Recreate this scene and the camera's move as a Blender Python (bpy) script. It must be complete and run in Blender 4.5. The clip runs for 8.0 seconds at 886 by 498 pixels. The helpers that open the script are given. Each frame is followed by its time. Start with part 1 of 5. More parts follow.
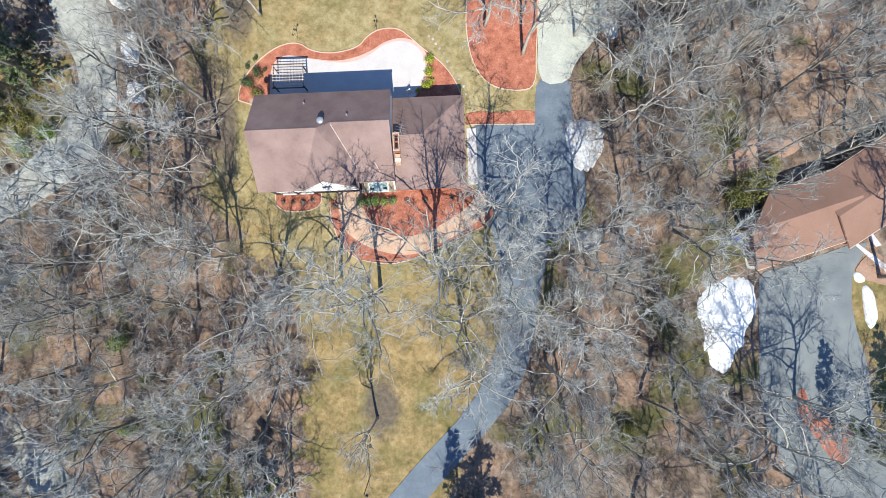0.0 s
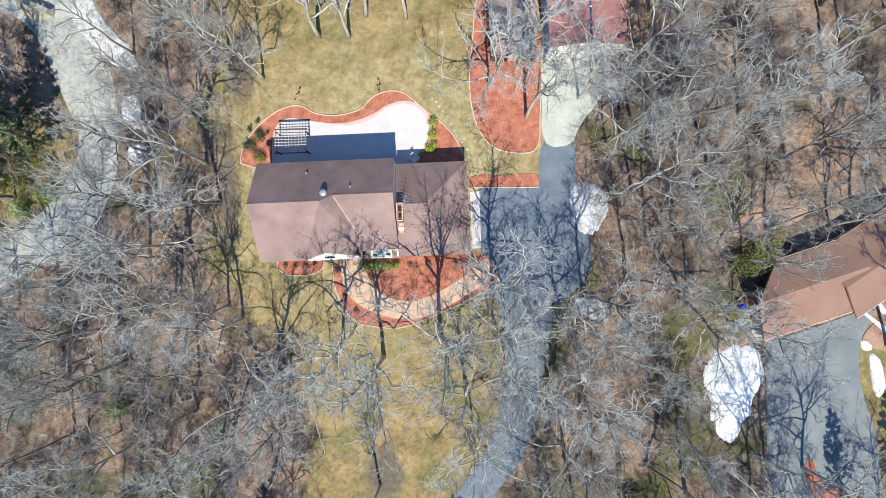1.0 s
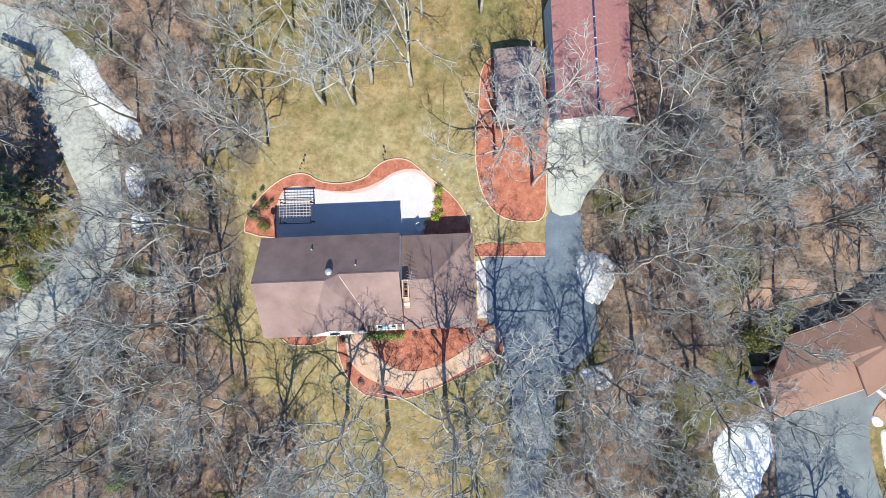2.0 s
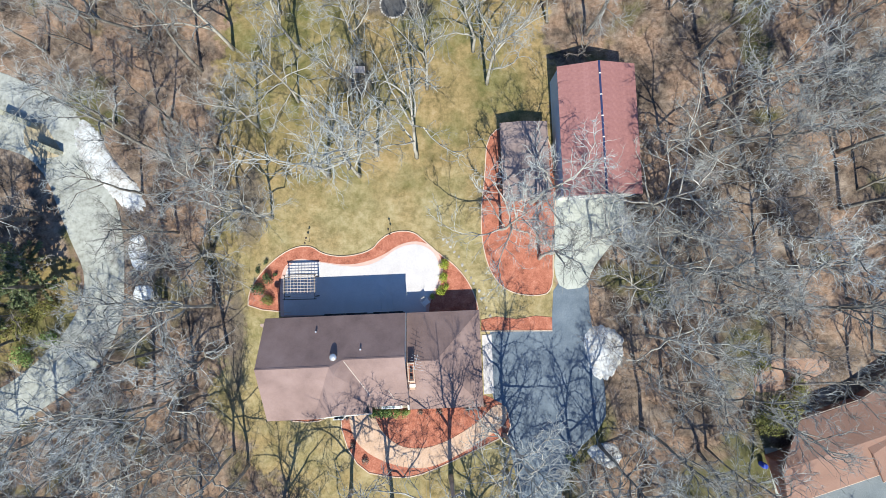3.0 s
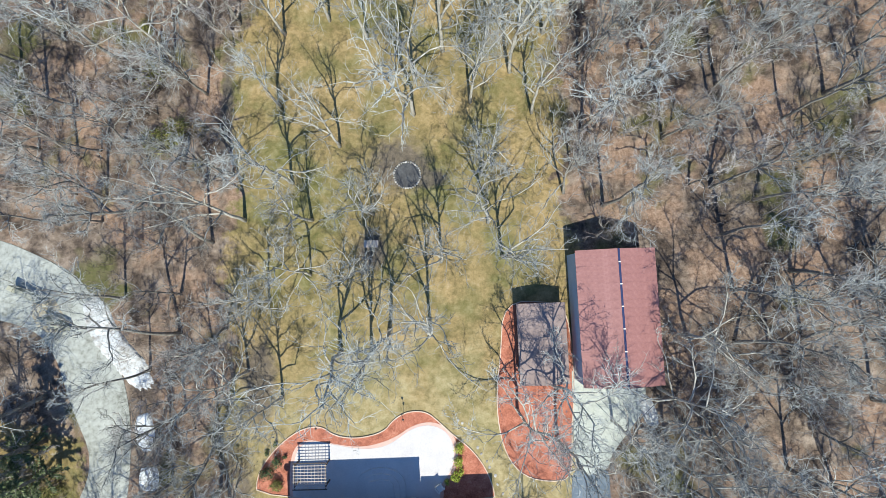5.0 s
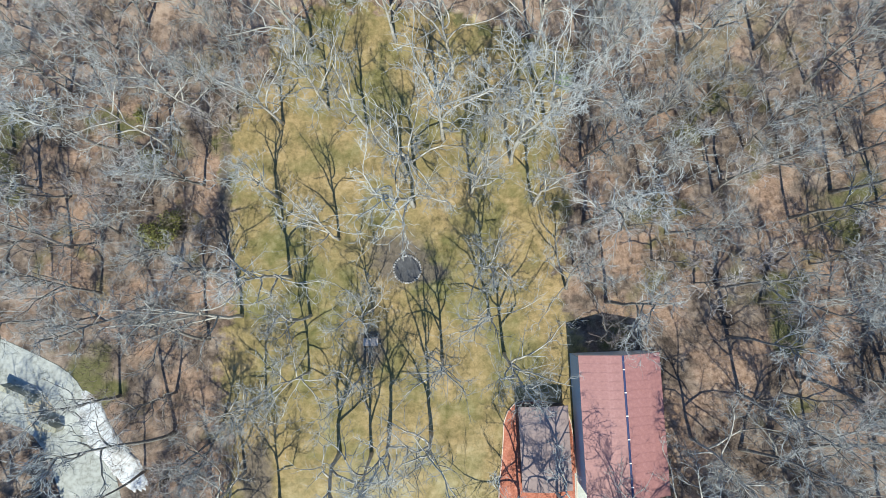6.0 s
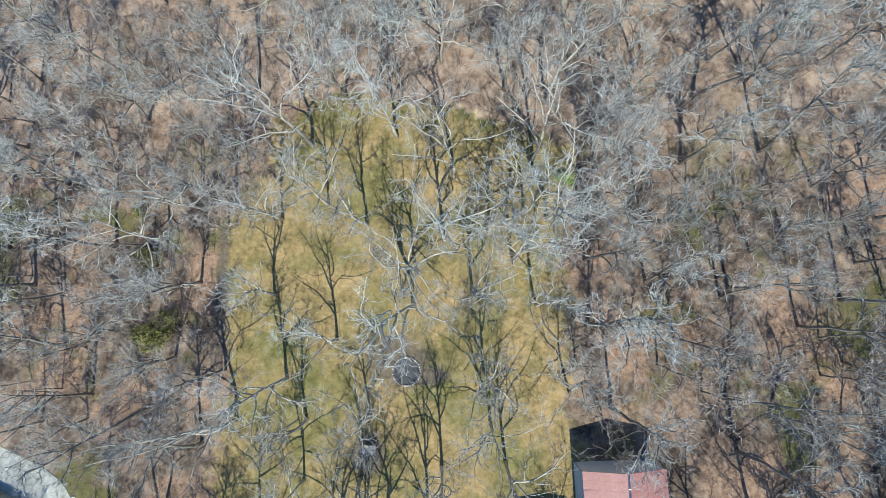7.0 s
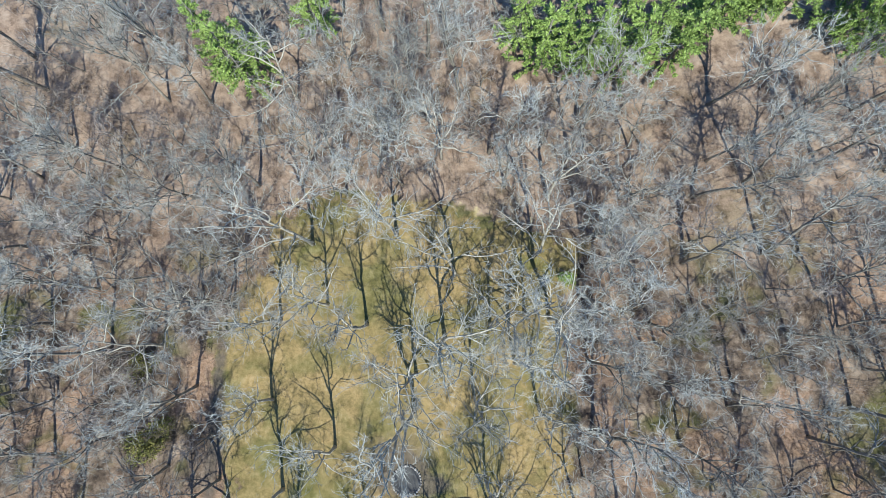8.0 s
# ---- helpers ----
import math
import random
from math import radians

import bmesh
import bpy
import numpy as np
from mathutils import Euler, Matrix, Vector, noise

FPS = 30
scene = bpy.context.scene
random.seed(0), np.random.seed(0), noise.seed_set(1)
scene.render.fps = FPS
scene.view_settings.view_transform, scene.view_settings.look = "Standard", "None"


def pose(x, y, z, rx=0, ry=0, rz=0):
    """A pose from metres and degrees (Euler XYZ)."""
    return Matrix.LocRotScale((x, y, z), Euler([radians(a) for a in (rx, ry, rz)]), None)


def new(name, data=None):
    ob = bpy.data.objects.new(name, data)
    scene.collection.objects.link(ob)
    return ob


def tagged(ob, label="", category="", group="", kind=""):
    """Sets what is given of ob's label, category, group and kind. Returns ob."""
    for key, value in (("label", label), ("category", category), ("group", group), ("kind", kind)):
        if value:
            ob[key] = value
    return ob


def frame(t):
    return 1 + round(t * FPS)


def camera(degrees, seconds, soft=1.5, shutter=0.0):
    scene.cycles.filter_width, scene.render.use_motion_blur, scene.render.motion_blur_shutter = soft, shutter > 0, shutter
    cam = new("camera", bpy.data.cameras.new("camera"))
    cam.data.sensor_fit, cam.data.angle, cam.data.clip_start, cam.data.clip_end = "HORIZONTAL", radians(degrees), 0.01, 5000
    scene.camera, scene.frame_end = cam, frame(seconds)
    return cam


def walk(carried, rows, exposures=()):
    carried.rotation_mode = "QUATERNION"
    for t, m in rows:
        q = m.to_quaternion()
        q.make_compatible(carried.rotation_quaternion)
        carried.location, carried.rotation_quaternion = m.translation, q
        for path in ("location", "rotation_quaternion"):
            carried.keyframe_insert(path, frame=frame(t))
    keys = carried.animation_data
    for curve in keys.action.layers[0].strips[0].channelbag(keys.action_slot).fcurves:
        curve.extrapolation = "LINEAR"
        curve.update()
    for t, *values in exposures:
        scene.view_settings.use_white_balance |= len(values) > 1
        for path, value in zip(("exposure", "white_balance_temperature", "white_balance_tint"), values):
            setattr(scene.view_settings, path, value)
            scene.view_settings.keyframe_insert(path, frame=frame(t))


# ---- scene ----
cam = camera(90.0, 8.0, 0.85)
# seconds, x, y, z in metres, then the turn in degrees (0, 0, 0 looks straight down)
ROWS = [
    (0, 1.189, -6.048, 57.069, 0.879, 0.105, -0.145),
    (0.5, 1.073, -2.424, 56.843, 1.217, 0.15, -0.18),
    (1, 0.629, 1.619, 56.742, 1.444, -0.034, -0.178),
    (1.5, 0.223, 5.701, 56.634, 1.749, -0.079, -0.131),
    (3, -0.65, 18.214, 56.213, 3.078, 0.079, -0.04),
    (3.5, -1.01, 22.571, 56.155, 3.742, 0.303, -0.111),
    (4, -1.538, 27.403, 56.176, 4.392, 0.444, -0.071),
    (4.5, -1.778, 32.83, 56.184, 4.764, 0.683, 0.015),
    (6, -2.188, 50.948, 56.244, 4.94, 0.487, 0.102),
    (6.5, -2.263, 56.259, 56.142, 6.042, 0.436, 0.348),
    (7, -2.112, 61.709, 56.308, 6.929, 0.655, 0.474),
    (7.5, -2.188, 66.844, 56.586, 8.189, 0.642, 0.449),
    (8, -2.262, 71.6, 57.165, 9.852, 0.649, 0.247),
]
walk(cam, [(t, pose(x, y, z, rx, ry, rz)) for t, x, y, z, rx, ry, rz in ROWS], [(0.0, 0.46, 6400, 5), (4.0, 0.46, 6250, 2), (8.0, 0.43, 6150, 0)])

# ---- world, sun, exposure ----
SUN_ELEVATION, SUN_TURN = 48.0, 5.0
world = bpy.data.worlds.new("sky")
scene.world = world
world.use_nodes = True
sky = world.node_tree.nodes.new("ShaderNodeTexSky")
sky.sky_type, sky.sun_disc = "NISHITA", False
sky.dust_density, sky.ozone_density = 0.0, 10.0
sky.sun_elevation, sky.sun_rotation = radians(SUN_ELEVATION), radians(180 - SUN_TURN)
world.node_tree.links.new(sky.outputs[0], world.node_tree.nodes["Background"].inputs[0])
world.node_tree.nodes["Background"].inputs[1].default_value = 0.125
sun = new("sun", bpy.data.lights.new("sun", "SUN"))
sun.data.energy, sun.data.angle, sun.data.color = 4.9, radians(0.5), (1.0, 0.925, 0.80)
sun.matrix_world = pose(0, -80, 90, 90 - SUN_ELEVATION, 0, SUN_TURN)


# ---- materials ----
def surface(name, colours, scale=1.0, rough=0.85, bump=0.3, metal=0.0, fine=14.0, stops=(0.3, 0.5, 0.7), spread=0.5, random_by="", wobble=0.4):
    """A surface with variation at two scales: colours along a ramp over mixed noise of metre size and of fine grain."""
    m = bpy.data.materials.new(name)
    m.use_nodes = True
    nt = m.node_tree
    N, L = nt.nodes, nt.links
    b = N["Principled BSDF"]
    b.inputs["Roughness"].default_value, b.inputs["Metallic"].default_value = rough, metal
    co = N.new("ShaderNodeTexCoord")
    big, small = N.new("ShaderNodeTexNoise"), N.new("ShaderNodeTexNoise")
    for n, s, d in ((big, scale, 5), (small, scale * fine, 4)):
        n.inputs["Scale"].default_value, n.inputs["Detail"].default_value, n.inputs["Roughness"].default_value = s, d, 0.6
        L.new(co.outputs["Object"], n.inputs["Vector"])
    mix = N.new("ShaderNodeMix")
    mix.inputs[0].default_value = spread
    L.new(big.outputs[0], mix.inputs[2])
    L.new(small.outputs[0], mix.inputs[3])
    value = mix.outputs[0]
    if random_by:
        info = N.new("ShaderNodeObjectInfo" if random_by == "object" else "ShaderNodeNewGeometry")
        shift = N.new("ShaderNodeMath")
        shift.operation, shift.inputs[1].default_value = "MULTIPLY_ADD", wobble
        L.new(info.outputs["Random" if random_by == "object" else "Random Per Island"], shift.inputs[0])
        drop = N.new("ShaderNodeMath")
        drop.operation, drop.inputs[1].default_value = "SUBTRACT", wobble / 2
        L.new(value, drop.inputs[0])
        L.new(drop.outputs[0], shift.inputs[2])
        value = shift.outputs[0]
    ramp = N.new("ShaderNodeValToRGB")
    while len(ramp.color_ramp.elements) < len(colours):
        ramp.color_ramp.elements.new(0.5)
    for e, c, p in zip(ramp.color_ramp.elements, colours, stops):
        e.position, e.color = p, (*c, 1)
    L.new(value, ramp.inputs[0])
    L.new(ramp.outputs[0], b.inputs["Base Color"])
    if bump:
        bp = N.new("ShaderNodeBump")
        bp.inputs["Strength"].default_value, bp.inputs["Distance"].default_value = bump, 0.05
        L.new(small.outputs[0], bp.inputs["Height"])
        L.new(bp.outputs[0], b.inputs["Normal"])
    return m


def plain(name, colour, rough=0.5, metal=0.0):
    m = bpy.data.materials.new(name)
    m.use_nodes = True
    b = m.node_tree.nodes["Principled BSDF"]
    b.inputs["Base Color"].default_value, b.inputs["Roughness"].default_value, b.inputs["Metallic"].default_value = (*colour, 1), rough, metal
    return m


def ground_material():
    """Dormant lawn and leaf litter in one sheet: the attribute gives metres inside the lawn, noise frays the border."""
    m = bpy.data.materials.new("ground")
    m.use_nodes = True
    nt = m.node_tree
    N, L = nt.nodes, nt.links
    b = N["Principled BSDF"]
    b.inputs["Roughness"].default_value = 0.95
    b.inputs["Specular IOR Level"].default_value = 0.1
    co = N.new("ShaderNodeTexCoord")

    def noise_at(scale, detail=5, rough=0.6):
        n = N.new("ShaderNodeTexNoise")
        n.inputs["Scale"].default_value, n.inputs["Detail"].default_value, n.inputs["Roughness"].default_value = scale, detail, rough
        L.new(co.outputs["Object"], n.inputs["Vector"])
        return n.outputs[0]

    def ramp_of(value, stops):
        r = N.new("ShaderNodeValToRGB")
        while len(r.color_ramp.elements) < len(stops):
            r.color_ramp.elements.new(0.5)
        for e, (p, c) in zip(r.color_ramp.elements, stops):
            e.position, e.color = p, (*c, 1)
        L.new(value, r.inputs[0])
        return r.outputs[0]

    def mixed(fac, a, c, kind="RGBA"):
        x = N.new("ShaderNodeMix")
        x.data_type = kind
        i = {"RGBA": (0, 6, 7, 2), "FLOAT": (0, 2, 3, 0)}[kind]
        for v, k in ((fac, i[0]), (a, i[1]), (c, i[2])):
            if isinstance(v, float):
                x.inputs[k].default_value = v
            else:
                L.new(v, x.inputs[k])
        return x.outputs[i[3]]

    grain = mixed(0.5, noise_at(9.0, 6, 0.75), noise_at(1.7, 6, 0.7), "FLOAT")
    lawn = ramp_of(mixed(0.55, noise_at(0.35, 8, 0.75), grain, "FLOAT"), [(0.38, (0.095, 0.075, 0.026)), (0.46, (0.215, 0.163, 0.078)), (0.53, (0.355, 0.258, 0.125)), (0.62, (0.49, 0.378, 0.23))])
    straw = ramp_of(mixed(0.5, noise_at(0.5, 8, 0.75), grain, "FLOAT"), [(0.36, (0.17, 0.15, 0.06)), (0.46, (0.33, 0.272, 0.14)), (0.54, (0.465, 0.388, 0.222)), (0.64, (0.57, 0.49, 0.335))])
    litter = ramp_of(mixed(0.5, noise_at(0.35), grain, "FLOAT"), [(0.38, (0.034, 0.027, 0.023)), (0.46, (0.10, 0.076, 0.062)), (0.525, (0.205, 0.158, 0.125)), (0.62, (0.38, 0.31, 0.255))])
    mossy = ramp_of(grain, [(0.3, (0.05, 0.052, 0.025)), (0.5, (0.12, 0.115, 0.05)), (0.7, (0.23, 0.21, 0.12))])
    russet = ramp_of(grain, [(0.36, (0.085, 0.055, 0.04)), (0.48, (0.26, 0.172, 0.122)), (0.63, (0.46, 0.335, 0.255))])
    faded = ramp_of(mixed(0.5, noise_at(0.4), grain, "FLOAT"), [(0.38, (0.09, 0.062, 0.048)), (0.46, (0.235, 0.172, 0.135)), (0.53, (0.365, 0.275, 0.217)), (0.64, (0.50, 0.405, 0.335))])
    patch = ramp_of(noise_at(0.09, 3), [(0.54, (0, 0, 0)), (0.62, (1, 1, 1))])
    patch_two = ramp_of(noise_at(0.13, 4), [(0.47, (0, 0, 0)), (0.58, (1, 1, 1))])
    litter = mixed(patch_two, litter, russet)
    litter = mixed(patch, litter, mossy)
    dry = N.new("ShaderNodeAttribute")
    dry.attribute_name = "dry"
    drift = N.new("ShaderNodeMath")
    drift.operation, drift.inputs[1].default_value = "MULTIPLY_ADD", 1.2
    L.new(noise_at(0.25, 5, 0.65), drift.inputs[0])
    L.new(dry.outputs["Fac"], drift.inputs[2])
    pale = N.new("ShaderNodeMapRange")
    pale.inputs[1].default_value, pale.inputs[2].default_value = 0.75, 1.45
    L.new(drift.outputs[0], pale.inputs[0])
    olive = ramp_of(mixed(0.5, noise_at(0.6, 6, 0.7), grain, "FLOAT"), [(0.38, (0.075, 0.078, 0.028)), (0.5, (0.17, 0.158, 0.062)), (0.62, (0.29, 0.26, 0.14))])
    lawn = mixed(mixed(0.4, patch_two, ramp_of(noise_at(0.07, 4), [(0.42, (0, 0, 0)), (0.58, (1, 1, 1))])), lawn, olive)
    lawn = mixed(pale.outputs[0], lawn, straw)
    litter = mixed(pale.outputs[0], litter, faded)
    at = N.new("ShaderNodeAttribute")
    at.attribute_name = "lawn"
    edge = N.new("ShaderNodeMath")
    edge.operation, edge.inputs[1].default_value = "MULTIPLY_ADD", 11.0
    shifted = N.new("ShaderNodeMath")
    shifted.operation, shifted.inputs[1].default_value = "SUBTRACT", 5.4
    L.new(at.outputs["Fac"], shifted.inputs[0])
    L.new(noise_at(0.5, 6, 0.65), edge.inputs[0])
    L.new(shifted.outputs[0], edge.inputs[2])
    step = N.new("ShaderNodeMapRange")
    step.inputs[1].default_value, step.inputs[2].default_value = -0.6, 0.6
    L.new(edge.outputs[0], step.inputs[0])
    worn = N.new("ShaderNodeAttribute")
    worn.attribute_name = "worn"
    fray = N.new("ShaderNodeMath")
    fray.operation, fray.inputs[1].default_value = "MULTIPLY_ADD", 2.2
    L.new(noise_at(0.9, 6, 0.65), fray.inputs[0])
    L.new(worn.outputs["Fac"], fray.inputs[2])
    bare = N.new("ShaderNodeMapRange")
    bare.inputs[1].default_value, bare.inputs[2].default_value, bare.inputs[4].default_value = 1.2, 2.2, 0.85
    L.new(fray.outputs[0], bare.inputs[0])
    soil = ramp_of(grain, [(0.3, (0.06, 0.05, 0.043)), (0.5, (0.135, 0.112, 0.095)), (0.7, (0.25, 0.21, 0.18))])
    L.new(mixed(bare.outputs[0], mixed(step.outputs[0], litter, lawn), soil), b.inputs["Base Color"])
    bp = N.new("ShaderNodeBump")
    bp.inputs["Strength"].default_value, bp.inputs["Distance"].default_value = 0.7, 0.08
    L.new(grain, bp.inputs["Height"])
    L.new(bp.outputs[0], b.inputs["Normal"])
    return m


GROUND = ground_material()
ASPHALT = surface("asphalt", [(0.09, 0.118, 0.16), (0.145, 0.182, 0.23), (0.225, 0.268, 0.32)], 0.5, 0.9, 0.2, fine=20)
WORN_ASPHALT = surface("worn pale asphalt", [(0.13, 0.15, 0.165), (0.19, 0.215, 0.23), (0.27, 0.295, 0.305)], 0.4, 0.85, 0.15, fine=20)
CONCRETE = surface("white concrete", [(0.52, 0.49, 0.50), (0.60, 0.57, 0.578), (0.66, 0.63, 0.638)], 0.5, 0.8, 0.1)
OLD_CONCRETE = surface("weathered concrete", [(0.33, 0.35, 0.315), (0.46, 0.48, 0.44), (0.60, 0.62, 0.58)], 0.35, 0.9, 0.2)
LANE = surface("dusty lane concrete", [(0.16, 0.162, 0.142), (0.31, 0.317, 0.29), (0.39, 0.4, 0.373), (0.49, 0.5, 0.475)], 0.3, 0.9, 0.3, fine=6, stops=(0.36, 0.45, 0.53, 0.66))
PINK_WALK = surface("tan walk concrete", [(0.44, 0.28, 0.19), (0.58, 0.40, 0.29), (0.68, 0.52, 0.42)], 0.6, 0.85, 0.15)
MULCH = surface("red mulch", [(0.16, 0.06, 0.04), (0.35, 0.12, 0.075), (0.46, 0.17, 0.11), (0.58, 0.30, 0.21)], 0.9, 0.95, 0.9, fine=9, stops=(0.35, 0.45, 0.54, 0.68))
EDGING = surface("pale edging", [(0.46, 0.33, 0.26), (0.62, 0.48, 0.38), (0.74, 0.62, 0.52)], 0.8, 0.8, 0.1)
SHINGLE = surface("brown shingles", [(0.18, 0.122, 0.115), (0.238, 0.163, 0.15), (0.278, 0.193, 0.178), (0.325, 0.232, 0.216)], 0.35, 0.9, 0.35, fine=30, stops=(0.33, 0.45, 0.54, 0.68), spread=0.35)
NEIGHBOUR_SHINGLE = surface("tan shingles", [(0.21, 0.12, 0.088), (0.27, 0.158, 0.12), (0.32, 0.20, 0.155)], 0.3, 0.9, 0.35, fine=30)
RED_METAL = surface("faded red metal", [(0.27, 0.125, 0.12), (0.345, 0.165, 0.155), (0.42, 0.22, 0.21)], 0.35, 0.5, 0.05, fine=8, random_by="object", wobble=0.03)
RIDGE_METAL = plain("dark blue ridge metal", (0.03, 0.045, 0.13), 0.5, 0.1)
SHED_ROOF = surface("grey brown shed roof", [(0.22, 0.165, 0.155), (0.29, 0.222, 0.21), (0.36, 0.285, 0.27)], 0.5, 0.9, 0.3, fine=20)
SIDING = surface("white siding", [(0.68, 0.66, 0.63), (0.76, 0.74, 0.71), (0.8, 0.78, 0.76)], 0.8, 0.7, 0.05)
BLUE_SIDING = surface("pale blue metal siding", [(0.30, 0.43, 0.58), (0.36, 0.50, 0.66), (0.44, 0.58, 0.72)], 0.5, 0.6, 0.05)
DARK_SIDING = surface("dark siding", [(0.02, 0.02, 0.024), (0.034, 0.034, 0.04), (0.05, 0.05, 0.058)], 1.0, 0.8, 0.1)
BRICK = surface("red brick wall", [(0.22, 0.09, 0.06), (0.30, 0.13, 0.09), (0.38, 0.19, 0.14)], 2.5, 0.9, 0.3)
TRIM = plain("white trim", (0.78, 0.77, 0.75), 0.5)
GLASS = plain("dark window glass", (0.03, 0.04, 0.05), 0.08)
TEAL_GLASS = plain("teal glass", (0.36, 0.47, 0.47), 0.3)
TAN_ROOF = surface("tan porch roof", [(0.30, 0.235, 0.165), (0.38, 0.305, 0.22), (0.46, 0.38, 0.29)], 0.8, 0.9, 0.2)
DARK = plain("dark metal", (0.03, 0.03, 0.035), 0.5, 0.5)
GREY_METAL = plain("bright vent metal", (0.75, 0.76, 0.78), 0.35, 0.7)
SNOW = surface("old snow", [(0.42, 0.41, 0.40), (0.68, 0.70, 0.73), (0.80, 0.82, 0.85), (0.85, 0.86, 0.88)], 0.7, 0.6, 0.6, fine=6, stops=(0.34, 0.43, 0.52, 0.7))
DIRTY_SNOW = surface("dirty ploughed snow", [(0.28, 0.26, 0.24), (0.48, 0.47, 0.46), (0.58, 0.59, 0.61), (0.70, 0.72, 0.74)], 0.6, 0.7, 0.8, fine=5, stops=(0.36, 0.45, 0.52, 0.62))
CLAY = surface("bare red clay", [(0.26, 0.16, 0.11), (0.38, 0.24, 0.175), (0.46, 0.32, 0.25)], 0.8, 0.95, 0.5, fine=8)
PALE_BLOCK = surface("pale weathered block", [(0.24, 0.23, 0.17), (0.38, 0.37, 0.285), (0.50, 0.485, 0.385)], 1.5, 0.95, 0.4, random_by="object", wobble=0.2)
GRAVEL = surface("tan gravel", [(0.28, 0.23, 0.15), (0.42, 0.35, 0.24), (0.52, 0.45, 0.33)], 0.8, 0.95, 0.6, fine=9)
LATH = surface("weathered white lath", [(0.42, 0.35, 0.30), (0.54, 0.46, 0.41), (0.64, 0.57, 0.52)], 1.5, 0.8, 0.1)
DARK_WOOD = surface("dark stained wood", [(0.05, 0.04, 0.04), (0.09, 0.07, 0.06), (0.13, 0.10, 0.09)], 2.0, 0.8, 0.2)
STONE = surface("pale field stone", [(0.28, 0.26, 0.245), (0.42, 0.40, 0.38), (0.56, 0.54, 0.52)], 2.0, 0.9, 0.4, random_by="object")
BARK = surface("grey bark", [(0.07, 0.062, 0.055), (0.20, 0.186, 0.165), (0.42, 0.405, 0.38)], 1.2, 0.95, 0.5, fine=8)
# lighter copy of the grey bark, sunlit look put into the colour; garden trees only
LIT_BARK = surface("pale lit bark", [(0.19, 0.17, 0.145), (0.42, 0.40, 0.355), (0.64, 0.62, 0.565)], 0.9, 0.95, 0.5, fine=8)
TWIGS = surface("pale grey twigs", [(0.14, 0.132, 0.118), (0.33, 0.335, 0.322), (0.50, 0.525, 0.52)], 0.12, 0.9, 0.0, random_by="object", wobble=0.2)
SAPLING_TWIGS = surface("mauve grey twigs", [(0.17, 0.14, 0.128), (0.30, 0.265, 0.25), (0.44, 0.41, 0.395)], 0.12, 0.9, 0.0, random_by="object")
BRUSH_TWIGS = surface("brown brush twigs", [(0.09, 0.068, 0.055), (0.21, 0.165, 0.14), (0.37, 0.315, 0.275)], 0.3, 0.9, 0.0, random_by="island")
NEEDLES = surface("pine needles", [(0.10, 0.16, 0.035), (0.22, 0.32, 0.075), (0.34, 0.46, 0.14)], 0.6, 0.7, 0.0, random_by="island")
OLIVE_LEAVES = surface("olive leaves", [(0.085, 0.085, 0.02), (0.17, 0.17, 0.035), (0.28, 0.27, 0.08)], 0.6, 0.7, 0.0, random_by="island")
DARK_LEAVES = surface("dark evergreen leaves", [(0.02, 0.035, 0.012), (0.05, 0.085, 0.03), (0.11, 0.16, 0.055)], 0.6, 0.7, 0.0, random_by="island")
DARK_NEEDLES = surface("dark conifer needles", [(0.045, 0.065, 0.03), (0.11, 0.145, 0.06), (0.20, 0.235, 0.11)], 0.6, 0.7, 0.0, random_by="island")
BOX_LEAVES = surface("bright shrub leaves", [(0.13, 0.17, 0.012), (0.30, 0.36, 0.03), (0.45, 0.48, 0.07)], 0.8, 0.6, 0.0, random_by="island")
ASH = surface("grey ash", [(0.03, 0.03, 0.032), (0.075, 0.075, 0.08), (0.15, 0.15, 0.155)], 1.0, 0.95, 0.3)
BLUE_PLASTIC = plain("blue plastic", (0.02, 0.06, 0.5), 0.4)


